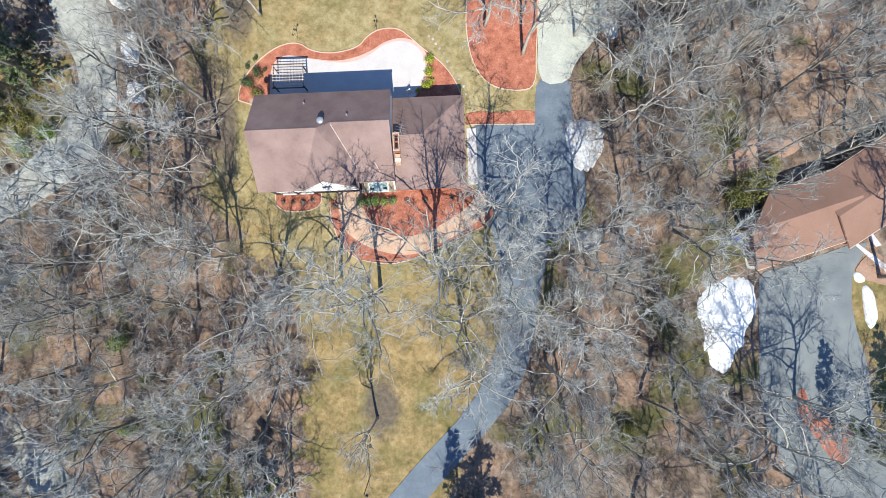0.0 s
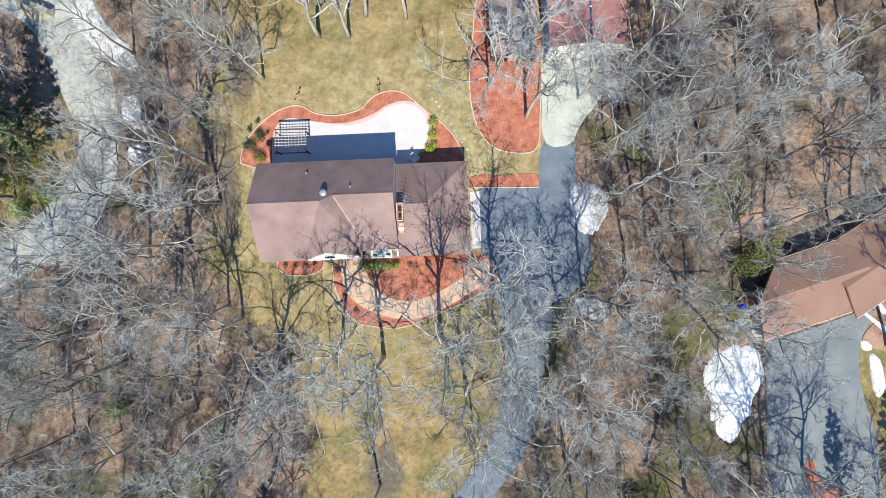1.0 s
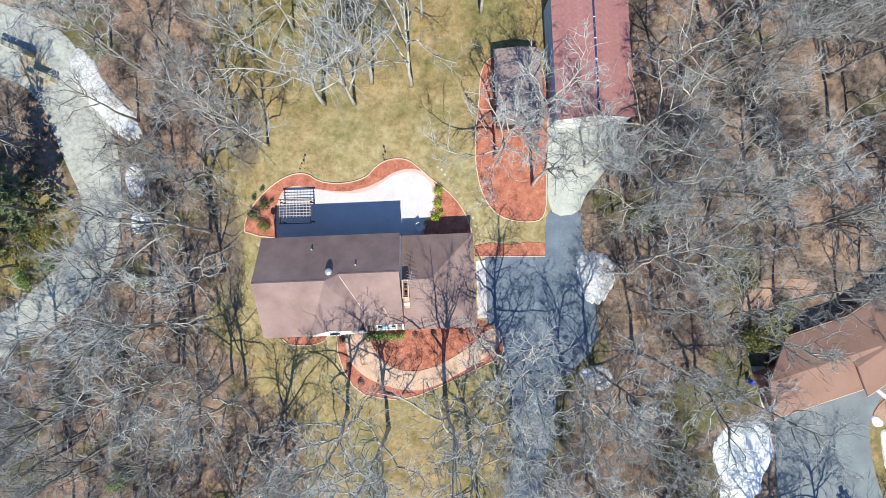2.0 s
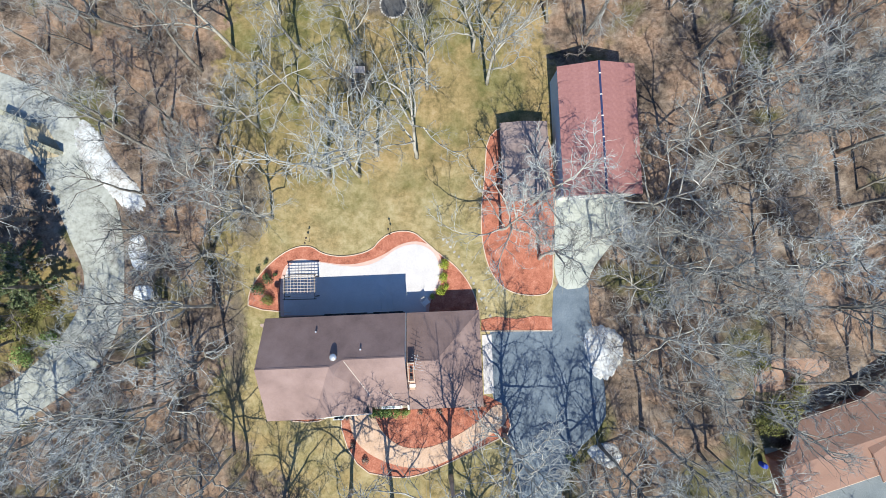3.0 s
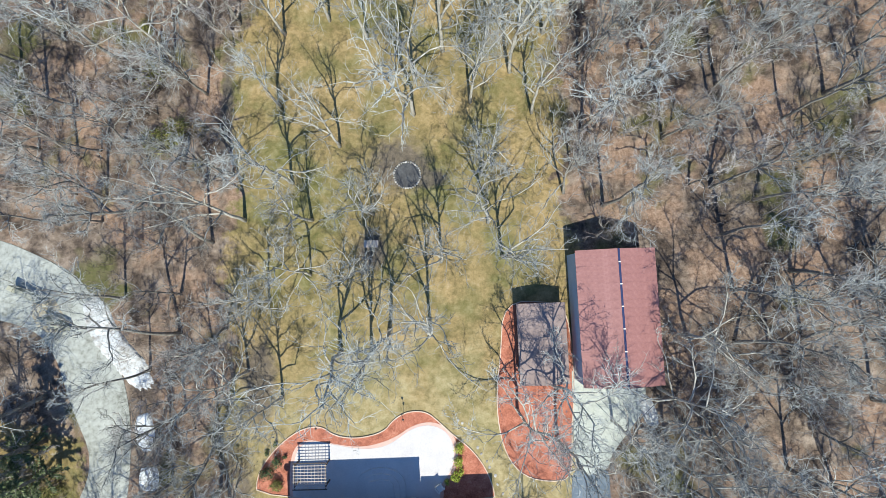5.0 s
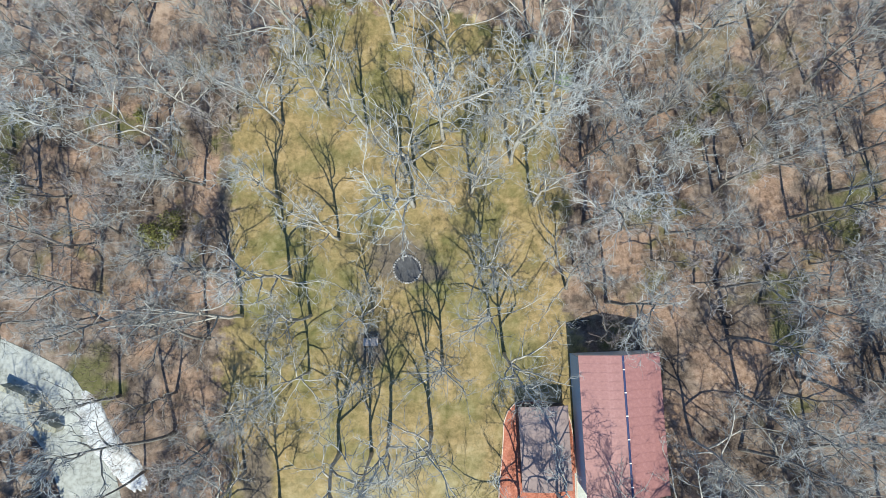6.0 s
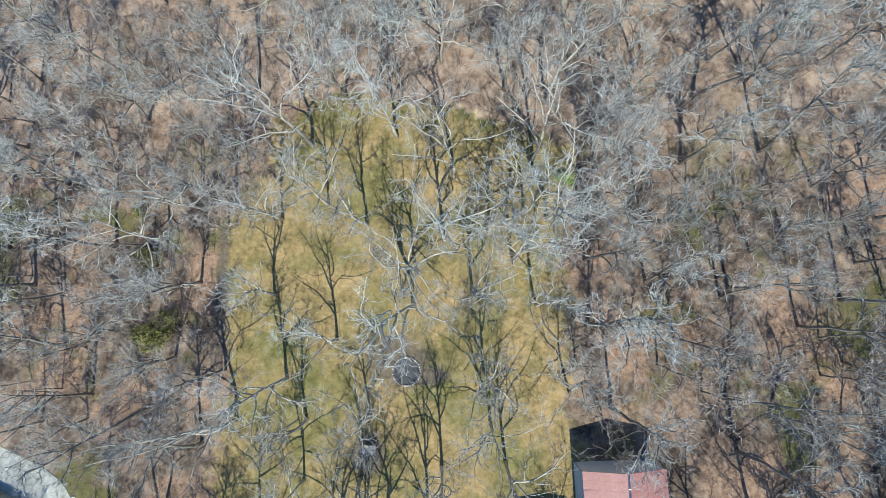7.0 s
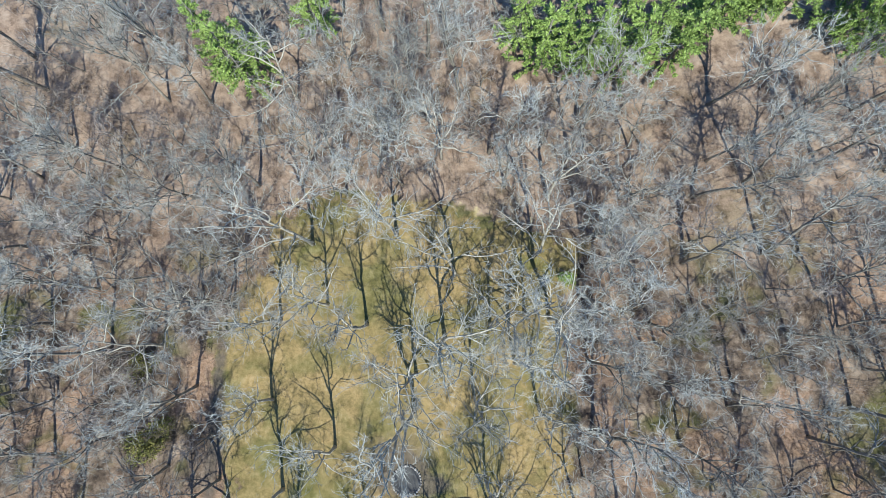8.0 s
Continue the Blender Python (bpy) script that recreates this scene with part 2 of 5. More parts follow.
# ---- mesh tools ----
class Shape:
    """Gathers vertices and faces of one mesh."""

    def __init__(self):
        self.v, self.f = [], []

    def add(self, verts, faces):
        n = len(self.v)
        self.v += [tuple(p) for p in verts]
        self.f += [tuple(i + n for i in q) for q in faces]
        return self

    def box(self, x0, x1, y0, y1, z0, z1, m=None):
        p = [Vector((x, y, z)) for z in (z0, z1) for x, y in ((x0, y0), (x1, y0), (x1, y1), (x0, y1))]
        if m:
            p = [m @ q for q in p]
        return self.add(p, [(3, 2, 1, 0), (4, 5, 6, 7), (0, 1, 5, 4), (1, 2, 6, 5), (2, 3, 7, 6), (3, 0, 4, 7)])

    def slab(self, corners, thick):
        """A sheet with these top corners, of the given thickness downwards."""
        n = len(corners)
        low = [(x, y, z - thick) for x, y, z in corners]
        return self.add([*corners, *low], [tuple(range(n)), tuple(range(2 * n - 1, n - 1, -1))] + [(i, i + n, (i + 1) % n + n, (i + 1) % n) for i in range(n)])

    def tube(self, path, radii, sides=6, cap=True):
        """A tapered tube along a path."""
        path = [Vector(p) for p in path]
        rings = []
        for i, p in enumerate(path):
            d = (path[min(i + 1, len(path) - 1)] - path[max(i - 1, 0)]).normalized()
            a = d.orthogonal().normalized()
            b = d.cross(a)
            rings.append([p + radii[i] * (math.cos(k * math.tau / sides) * a + math.sin(k * math.tau / sides) * b) for k in range(sides)])
        faces = [(i * sides + k, i * sides + (k + 1) % sides, (i + 1) * sides + (k + 1) % sides, (i + 1) * sides + k) for i in range(len(path) - 1) for k in range(sides)]
        if cap:
            faces += [tuple(range(sides - 1, -1, -1)), tuple(range((len(path) - 1) * sides, len(path) * sides))]
        return self.add([q for r in rings for q in r], faces)

    def cone(self, p, q, r):
        """A straight three-sided twig from p to its tip q."""
        d = (q - p).normalized()
        a = d.orthogonal().normalized()
        c = d.cross(a)
        return self.add([p + a * r, p - a * (r * 0.5) + c * (r * 0.87), p - a * (r * 0.5) - c * (r * 0.87), q], [(0, 1, 3), (1, 2, 3), (2, 0, 3)])

    def mesh(self, name, material, smooth=False):
        me = bpy.data.meshes.new(name)
        me.from_pydata(self.v, [], self.f)
        me.materials.append(material)
        if smooth:
            me.shade_smooth()
        return me


def part(name, shape, material, parent=None, label="", smooth=False):
    data = shape if isinstance(shape, bpy.types.Mesh) else shape.mesh(name, material, smooth)
    ob = new(name, data)
    ob.parent = parent
    return tagged(ob, label)


def thing(name, label, category, group="", kind="", at=(0, 0, 0), turn=0):
    ob = new(name)
    ob.matrix_basis = pose(*at, 0, 0, turn)
    return tagged(ob, label, category, group, kind)


def rounded(points, times=2, closed=True):
    """A smooth outline through the middle of a coarse one."""
    for _ in range(times):
        out = []
        n = len(points)
        for i in range(n if closed else n - 1):
            (ax, ay), (bx, by) = points[i], points[(i + 1) % n]
            out += [(0.75 * ax + 0.25 * bx, 0.75 * ay + 0.25 * by), (0.25 * ax + 0.75 * bx, 0.25 * ay + 0.75 * by)]
        points = out if closed else [points[0], *out, points[-1]]
    return points


def smooth_step(v):
    v = np.clip(v, 0, 1)
    return v * v * (3 - 2 * v)


BANK = 3.2


def height(x, y):
    """The land: level round the house, a bank up to the neighbour in the east."""
    return BANK * smooth_step((np.asarray(x, float) - 21.5) / 12.0)


def area(points):
    return sum(a[0] * b[1] - b[0] * a[1] for a, b in zip(points, points[1:] + points[:1])) / 2


def sheet(name, points, material, label, category, z=0.05, thick=0.3):
    """A level paved or planted area."""
    points = points if area(points) > 0 else points[::-1]
    return tagged(part(name, Shape().slab([(x, y, z) for x, y in points], thick), material, None, label), "", category, "", "structure")


def inside(points, x, y):
    """Metres inside (plus) or outside (minus) of an outline, for arrays of places."""
    x, y = np.asarray(x, float), np.asarray(y, float)
    far, odd = np.full(x.shape, 1e9), np.zeros(x.shape, bool)
    for (ax, ay), (bx, by) in zip(points, points[1:] + points[:1]):
        dx, dy = bx - ax, by - ay
        k = np.clip(((x - ax) * dx + (y - ay) * dy) / (dx * dx + dy * dy), 0, 1)
        far = np.minimum(far, np.hypot(x - ax - k * dx, y - ay - k * dy))
        if ay != by:
            odd ^= ((ay > y) != (by > y)) & (x < ax + (y - ay) * dx / dy)
    return np.where(odd, far, -far)


# ---- the plan: outlines on the land ----
LAWN = [(-30, 24), (-28, 17), (-26, 9), (-29.5, 6), (-29.5, 2.5), (-26, -2), (-24, -6), (-20, -8), (-17, -14), (-16, -20), (-17, -28), (-15.5, -36), (-15, -50), (0, -50),
        (4, -26), (8, -19), (9, -10), (8, 0), (14, 12), (14, 28), (14.5, 44), (12.5, 47), (12, 60), (12.5, 68), (13, 76), (16, 82), (7, 84), (2, 85), (-2, 87), (-11, 88.5),
        (-20, 88.5), (-25, 85), (-25.5, 78), (-30.5, 70), (-31.5, 66), (-30, 58), (-28.5, 52), (-30.5, 42), (-28, 29)]
DRIVE = [(4.9, 10.85), (6.2, 10.8), (12.9, 10.9), (13.3, 17.6), (17.6, 17.6), (17.8, 12.2), (18.8, 8), (19.6, 3), (19.5, -0.5), (15.2, -4.4), (13.7, -9.5), (12.9, -15.4), (11.3, -22.6),
         (7.3, -27.8), (1.4, -34.3), (-3.5, -40), (-12, -52), (-19, -52), (-10, -41), (-5.9, -36.9), (-2.2, -32.5), (4.4, -25.6), (7.4, -19.7), (8.9, -13.9), (8.5, -8), (7.3, -2.2), (5.4, 3), (5.0, 5)]
BARN_DRIVE = [(13.4, 27.0), (13.4, 28.9), (23.2, 29.3), (23.4, 27.4), (22.8, 24.6), (20.2, 21.2), (18.2, 18.8), (17.4, 16.4), (14.2, 16.0), (13.3, 18.5), (13.5, 21)]
APRON = [(4.15, 10.4), (5.35, 10.5), (5.6, 3.2), (4.4, 3.1)]
PATIO = [(-20.6, 12.9), (-20.7, 12.9), (-20.8, 13.0), (-20.9, 18.4), (-19.2, 20.0), (-16.6, 19.6), (-12.7, 18.95), (-10.2, 19.15), (-8.5, 19.9), (-6.4, 21.5), (-4.0, 22.0), (-1.9, 21.0), (-1.0, 18.8), (-1.5, 16.4), (-2.8, 15.0), (-2.9, 13.0), (-3.0, 12.9), (-3.1, 12.9)]
BED_NORTH = [(-25.3, 13.0), (-25.3, 16), (-23.2, 19), (-20.4, 21.2), (-17.7, 21.8), (-15.9, 20.5), (-13, 20.2), (-9.8, 21), (-8.7, 22.5), (-6.9, 23.5), (-4.6, 23.5), (-3.1, 22.3), (-1.2, 20.6),
             (0.9, 19.1), (2.7, 16.8), (3.7, 14.2), (3.7, 13)]
BED_EAST = [(4.2, 27.4), (4.1, 22.8), (5.1, 18.4), (7.3, 15.8), (10.9, 15.2), (13.2, 15.8), (13.2, 21), (13.8, 28), (13.0, 36), (11, 37), (5, 37), (4.6, 30)]
BED_GARAGE = [(4.1, 10.9), (4.1, 12.3), (6.0, 12.7), (8.5, 12.4), (11, 12.8), (13.0, 12.6), (13.0, 10.95)]
BED_WEST = [(-20.5, 2.6), (-14.6, 2.6), (-14.5, 0.5), (-16.7, -0.4), (-20.4, -0.1)]
BED_SOUTH = [(-13.6, 2.2), (-13.2, -2.4), (-10.8, -6.3), (-7.2, -7.0), (-4.3, -7.0), (-0.7, -5.6), (5.4, -2.7), (7.8, -1.6), (7.2, 1.6), (4.6, 3), (4, 2.8)]
WALK = [(-12.7, 2.9), (-9.3, 2.9), (-9.3, 0.2), (-7.9, -2.1), (-5.5, -3.6), (-1.6, -3.4), (3.7, -0.4), (5.6, 1.9), (7.3, 1.7), (7.2, -0.5), (5.0, -2.0), (1.8, -4.0), (-2.1, -5.9), (-5.5, -5.9), (-9.2, -4.7), (-11.5, -2.9), (-12.3, -1.0)]
ROAD_WEST = [(-75, 48), (-60, 45), (-55, 43), (-48.4, 39.9), (-46.2, 34.8), (-43.4, 29.7), (-41.5, 24), (-41.0, 17.6), (-41.2, 12), (-43.4, 7), (-48.3, 2.8), (-56.5, -2.4), (-75, -10),
             (-75, -4), (-57, 3), (-51.5, 7), (-47, 12.4), (-45.7, 17.7), (-48.6, 23.2), (-52.3, 32.6), (-59, 34.8), (-75, 37)]
NEIGHBOUR_DRIVE = [(40.0, -7.9), (42, -7.8), (52.8, -4.0), (52.1, -6), (50.7, -8.1), (50.5, -12.2), (51.4, -16.3), (52.4, -19), (52.9, -26), (56, -36), (60, -48), (50, -48), (46, -36), (43.0, -33.2),
                   (41.6, -29.9), (39.7, -25.8), (39.2, -20.3), (39.4, -16.3), (39.2, -9.4)]
LANE_VERGE = [(-64, 4), (-53, 7.5), (-48.6, 12), (-47.3, 16), (-49, 19.5), (-64, 21)]
NEIGHBOUR_LAWN = [(50.7, -9.3), (58, -9.5), (64, -30), (54.4, -25), (53, -19), (51.4, -15.6)]

xs = np.concatenate([[-2500, -900, -300, -150], np.arange(-90, 88.1, 0.7), [150, 300, 900, 2500]])
ys = np.concatenate([[-2500, -900, -300, -120], np.arange(-62, 140.1, 0.7), [200, 320, 900, 2500]])
gx, gy = np.meshgrid(xs, ys)
nx, ny = len(xs), len(ys)
land = bpy.data.meshes.new("ground")
index = np.arange(nx * ny).reshape(ny, nx)
quads = np.stack([index[:-1, :-1], index[:-1, 1:], index[1:, 1:], index[1:, :-1]], -1).reshape(-1, 4)
land.from_pydata(np.stack([gx, gy, height(gx, gy)], -1).reshape(-1, 3), [], quads.tolist())
land.shade_smooth()
land.attributes.new("lawn", "FLOAT", "POINT").data.foreach_set("value", np.clip(np.maximum(inside(LAWN, gx, gy), np.maximum(inside(NEIGHBOUR_LAWN, gx, gy), inside(LANE_VERGE, gx, gy)) + 1.0), -8, 8).astype(np.float32).ravel())
worn = np.full(gx.shape, -3.0)
for cx, cy, rx, ry in ((-8.2, 54.6, 3.6, 3.2), (-11.6, 43.4, 1.8, 2.4), (-4.5, 52.8, 2.5, 1.2), (-31.0, 60.0, 0.8, 12.0), (-26.8, 10.0, 1.2, 7.0), (-25.5, 27.0, 2.0, 5.0), (-6.8, -25.5, 2.2, 3.4)):
    worn = np.maximum(worn, 1.6 * (1.4 - np.hypot((gx - cx) / rx, (gy - cy) / ry)))
land.attributes.new("worn", "FLOAT", "POINT").data.foreach_set("value", worn.astype(np.float32).ravel())
# drier, paler growth round the house and at the far end of the clearing
dry = np.maximum(1 - np.hypot((gx + 6) / 36, (gy - 10) / 29), np.where(inside(LAWN, gx, gy) > -1, 0.0, 0.75) * smooth_step((gy - 68) / 22))
land.attributes.new("dry", "FLOAT", "POINT").data.foreach_set("value", np.clip(dry, 0, 1).astype(np.float32).ravel())
land.materials.append(GROUND)
tagged(new("ground", land), "dormant tan lawn running into brown leaf litter under bare woods", "ground", "", "structure")

sheet("driveway", rounded(DRIVE, 1), ASPHALT, "grey asphalt driveway with a wide parking pad beside the garage", "driveway")
sheet("barn_drive", rounded(BARN_DRIVE, 1), OLD_CONCRETE, "pale weathered concrete drive in front of the red barn", "driveway", 0.06)
sheet("garage_apron", APRON, CONCRETE, "narrow white concrete apron along the garage doors", "pavement", 0.07)
sheet("patio", rounded(PATIO, 2), CONCRETE, "white concrete patio with a rounded end behind the house", "patio", 0.08)
BORDER = surface("pink paver border", [(0.55, 0.33, 0.28), (0.66, 0.43, 0.37), (0.74, 0.53, 0.47)], 1.5, 0.85, 0.2)
rim = [(x + 0.45 * math.cos(math.atan2(y - 17.0, x + 9.0)), y + 0.5 * math.sin(math.atan2(y - 17.0, x + 9.0))) for x, y in rounded(PATIO, 2)]
sheet("patio_border", rim, BORDER, "pale pink paver border round the white patio", "pavement", 0.066)
sheet("front_walk", rounded(WALK, 2), PINK_WALK, "tan curved concrete walk from the driveway to the front door", "path", 0.09)
sheet("south_lane", rounded([(-54.3, -32.5), (-51.3, -37), (-47, -46), (-38, -46), (-43.4, -37), (-47, -33.9), (-50.7, -29.5), (-55.8, -25), (-75, -15), (-75, -22), (-60, -27)], 1), LANE, "pale concrete lane at the edge of the woods", "road")
sheet("west_drive", rounded(ROAD_WEST, 2), LANE, "pale gravel and concrete lane curving through the woods", "road")
sheet("neighbour_drive", rounded(NEIGHBOUR_DRIVE, 1), WORN_ASPHALT, "grey asphalt driveway of the neighbouring house", "driveway", BANK + 0.05)


def mulch_bed(name, points, label, z=0.06, times=2, open_side=None):
    """A mulch bed with a thin pale edging strip round it, built of short lengths."""
    line = rounded(points, times)
    bed = sheet(name, line, MULCH, label, "flower bed", z)
    strip = Shape()
    n = len(line)
    for i in range(n):
        a, b = Vector((*line[i], 0)), Vector((*line[(i + 1) % n], 0))
        if (b - a).length < 0.01 or (open_side and open_side(*((a + b) / 2).xy)):
            continue
        d = (b - a).normalized()
        s = Vector((-d.y, d.x, 0)) * 0.06
        strip.slab([(*(a - s).xy, z + 0.07), (*(b - s).xy, z + 0.07), (*(b + s).xy, z + 0.07), (*(a + s).xy, z + 0.07)], 0.2)
    part("edging", strip, EDGING, bed, "pale thin landscape edging")
    return bed


mulch_bed("mulch_bed", BED_NORTH, "red mulch bed wrapped round the white patio", 0.05, 2, lambda x, y: y < 13.3)
mulch_bed("mulch_bed", BED_EAST, "large rounded red mulch bed between lawn and barn drive", 0.055, 2)
mulch_bed("mulch_bed", BED_GARAGE, "red mulch strip at the north end of the parking pad", 0.058, 0, lambda x, y: y > 11.4)
mulch_bed("mulch_bed", BED_WEST, "small red mulch bed under the front windows", 0.052, 1, lambda x, y: y > 1.9)
mulch_bed("mulch_bed", BED_SOUTH, "red mulch bed between the front walk and the house", 0.051, 1, lambda x, y: y > 1.3)



# ---- the house ----
HX, HY = -8.0, 8.0
house = thing("house", "long house with brown shingle roofs and white front gable", "house", at=(HX, HY, 0), turn=2.3)


def loc(points):
    return [(x - HX, y - HY, z) for x, y, z in points]


def hbox(x0, x1, y0, y1, z0, z1, shape=None):
    return (shape or Shape()).box(x0 - HX, x1 - HX, y0 - HY, y1 - HY, z0, z1)


def wall_ring(x0, x1, y0, y1, z, t=0.3):
    s = hbox(x0, x1, y0, y0 + t, 0, z)
    hbox(x0, x1, y1 - t, y1, 0, z, s)
    hbox(x0, x0 + t, y0 + t, y1 - t, 0, z, s)
    return hbox(x1 - t, x1, y0 + t, y1 - t, 0, z, s)


main_wall = part("wall", wall_ring(-20.5, -9.4, 2.35, 13.2, 4.9), DARK_SIDING, house, "dark sided walls of the main block")
living_wall = part("wall", wall_ring(-9.4, -5.3, 3.65, 13.2, 3.6), DARK_SIDING, house)
part("wall", wall_ring(-5.3, 3.4, 2.4, 12.9, 2.5), BRICK, house, "red brick walls of the garage wing")
part("roof", Shape().slab(loc([(-20.9, 13.5, 5.1), (-20.9, 8.35, 8.3), (-12.93, 8.35, 8.3), (-12.45, 7.5, 8.32), (-11.53, 9.0, 7.9), (-4.85, 9.0, 7.9), (-4.85, 13.5, 5.1)]), 0.22), SHINGLE, house, "north roof slope in grazing sun")
part("roof", Shape().slab(loc([(-20.9, 8.35, 8.3), (-20.9, 1.95, 5.1), (-15.66, 1.95, 5.1), (-12.93, 8.35, 8.3)]), 0.22), SHINGLE, house)
part("roof", Shape().slab(loc([(-12.45, 7.5, 8.32), (-12.93, 8.35, 8.3), (-15.66, 1.95, 5.1), (-12.85, 2.7, 6.7)]), 0.22), SHINGLE, house)
for corners in ([(-12.45, 7.5, 8.32), (-12.85, 2.7, 6.7), (-9.1, 4.3, 5.05)], [(-12.85, 2.7, 6.7), (-9.1, 2.1, 4.25), (-9.1, 4.3, 5.05)], [(-12.45, 7.5, 8.32), (-9.1, 4.3, 5.05), (-11.53, 9.0, 7.9)]):
    part("roof", Shape().slab(loc(corners), 0.22), SHINGLE, house)
part("roof", Shape().slab(loc([(-11.53, 9.0, 7.9), (-9.1, 4.3, 5.05), (-9.1, 2.8, 4.145), (-4.85, 2.8, 4.145), (-4.85, 9.0, 7.9)]), 0.22), SHINGLE, house)
# the garage wing: a lower hipped roof
part("roof", Shape().slab(loc([(-4.85, 13.3, 2.75), (-4.85, 8.0, 5.25), (-1.5, 8.0, 5.25), (3.85, 13.3, 2.75)]), 0.2), SHINGLE, house)
part("roof", Shape().slab(loc([(-4.85, 8.0, 5.25), (-4.85, 1.9, 2.75), (3.85, 1.9, 2.75), (-1.5, 8.0, 5.25)]), 0.2), SHINGLE, house)
part("roof", Shape().slab(loc([(3.85, 13.3, 2.75), (-1.5, 8.0, 5.25), (3.85, 1.9, 2.75)]), 0.2), SHINGLE, house)


def gable_end(points, shift, label):
    """A flat gable wall with the given corners and the thickness vector shift."""
    n = len(points)
    a = loc(points)
    c = [(x + shift[0], y + shift[1], z) for x, y, z in a]
    return part("gable", Shape().add(a + c, [tuple(range(n)), tuple(range(2 * n - 1, n - 1, -1))] + [(i, i + n, (i + 1) % n + n, (i + 1) % n) for i in range(n)]), SIDING, house, label)


# the wall between the two roof levels and the white gables
gable_end([(-4.9, 13.3, 4.95), (-4.9, 13.3, 2.5), (-4.9, 2.0, 2.5), (-4.9, 2.0, 3.15), (-4.9, 9.0, 7.6)], (-0.2, 0), "white sided gable above the garage roof")
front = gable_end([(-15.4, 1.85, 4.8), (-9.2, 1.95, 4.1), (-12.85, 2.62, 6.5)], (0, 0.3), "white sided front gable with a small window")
gable_end([(-20.7, 13.2, 4.85), (-20.7, 8.35, 8.05), (-20.7, 2.2, 4.85)], (0.25, 0), "white sided west gable")


def strip_between(a, b, w, lift, shape=None):
    a, b = Vector(a), Vector(b)
    d = (b - a).normalized()
    s = d.cross(Vector((0, 0, 1))).normalized() * w / 2
    up = Vector((0, 0, lift))
    return (shape or Shape()).slab([tuple(a - s + up), tuple(a + s + up), tuple(b + s + up), tuple(b - s + up)][::-1], 0.06)


part("flashing", strip_between(*loc([(-11.43, 8.8, 7.78), (-9.15, 4.4, 5.11)]), 0.07, 0.05), LATH, house, "white valley flashing")
part("flashing", strip_between(*loc([(-7.0, 4.9, 5.42), (-6.4, 3.65, 4.66)]), 0.06, 0.05), LATH, house)
for a, c, north, south in (((-20.9, 8.35, 8.3), (-12.95, 8.35, 8.3), 0.62, 0.5), ((-11.5, 9.0, 7.9), (-4.87, 9.0, 7.9), 0.62, 0.606), ((-4.75, 8.0, 5.25), (-1.5, 8.0, 5.25), 0.47, 0.41)):
    (ax, ay, az), (bx, by, bz) = loc([a, c])
    cap_shape = Shape().slab([(ax, ay, az + 0.02), (bx, by, bz + 0.02), (bx, by + 0.15, bz + 0.02 - 0.15 * north), (ax, ay + 0.15, az + 0.02 - 0.15 * north)], 0.03)
    cap_shape.slab([(ax, ay - 0.15, az + 0.02 - 0.15 * south), (bx, by - 0.15, bz + 0.02 - 0.15 * south), (bx, by, bz + 0.02), (ax, ay, az + 0.02)], 0.03)
    part("ridge_cap", cap_shape, SHINGLE, house)
for x0, x1, y0, y1, z in ((-20.85, -15.7, 1.98, 2.02, 4.7), (-9.1, -4.87, 2.78, 2.82, 3.75), (-4.83, 3.8, 1.93, 1.97, 2.36), (3.76, 3.8, 1.97, 13.2, 2.36), (-20.85, -4.87, 13.43, 13.47, 4.7), (-4.83, 3.8, 13.23, 13.27, 2.36)):
    part("fascia", hbox(x0, x1, y0, y1, z, z + 0.2), TRIM, house, "thin white fascia board")


def window_in(parent, x, y, z, w, h, face=-1, wide_x=True, trim=None):
    """A window set on a wall: glass with frame bars and sill, looking along y (or x)."""
    win = part("window", Shape().box(-w / 2, w / 2, -0.02, 0.02, 0, h), GLASS, parent, "dark glass window")
    fr = Shape()
    for a, b, c, d in ((-w / 2 - 0.08, -w / 2, -0.08, h + 0.08), (w / 2, w / 2 + 0.08, -0.08, h + 0.08), (-w / 2, w / 2, -0.08, 0), (-w / 2, w / 2, h, h + 0.08), (-0.03, 0.03, 0, h)):
        fr.box(a, b, -0.05, 0.05, c, d)
    part("frame", fr, trim or TRIM, win)
    part("sill", Shape().box(-w / 2 - 0.12, w / 2 + 0.12, -0.14, 0.04, -0.14, -0.085), trim or TRIM, win)
    win.matrix_basis = pose(x - HX, y - HY, z, 0, 0, 0 if wide_x and face < 0 else (180 if wide_x else (90 if face > 0 else -90)))
    return win


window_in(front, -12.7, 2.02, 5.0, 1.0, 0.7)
for x in (-18.6, -16.4):
    window_in(main_wall, x, 2.31, 0.9, 1.5, 1.4)
    window_in(main_wall, x, 2.31, 3.2, 1.5, 1.3)
for x in (-18.6, -15.6, -12.6):
    window_in(main_wall, x, 13.24, 3.0, 1.7, 1.3, 1, trim=DARK_SIDING)
for x in (-14.0, -11.3):
    window_in(main_wall, x, 13.24, 0.75, 2.4, 2.0, 1, trim=DARK_SIDING)
for x in (-8.3, -6.4):
    window_in(living_wall, x, 13.24, 0.75, 1.6, 2.0, 1, trim=DARK_SIDING)
for x0, x1 in ((-14.6, -10.4), (-9.3, -5.6)):
    part("threshold", hbox(x0, x1, 13.22, 13.42, 0.5, 0.62), TRIM, house, "white door threshold along the back wall")
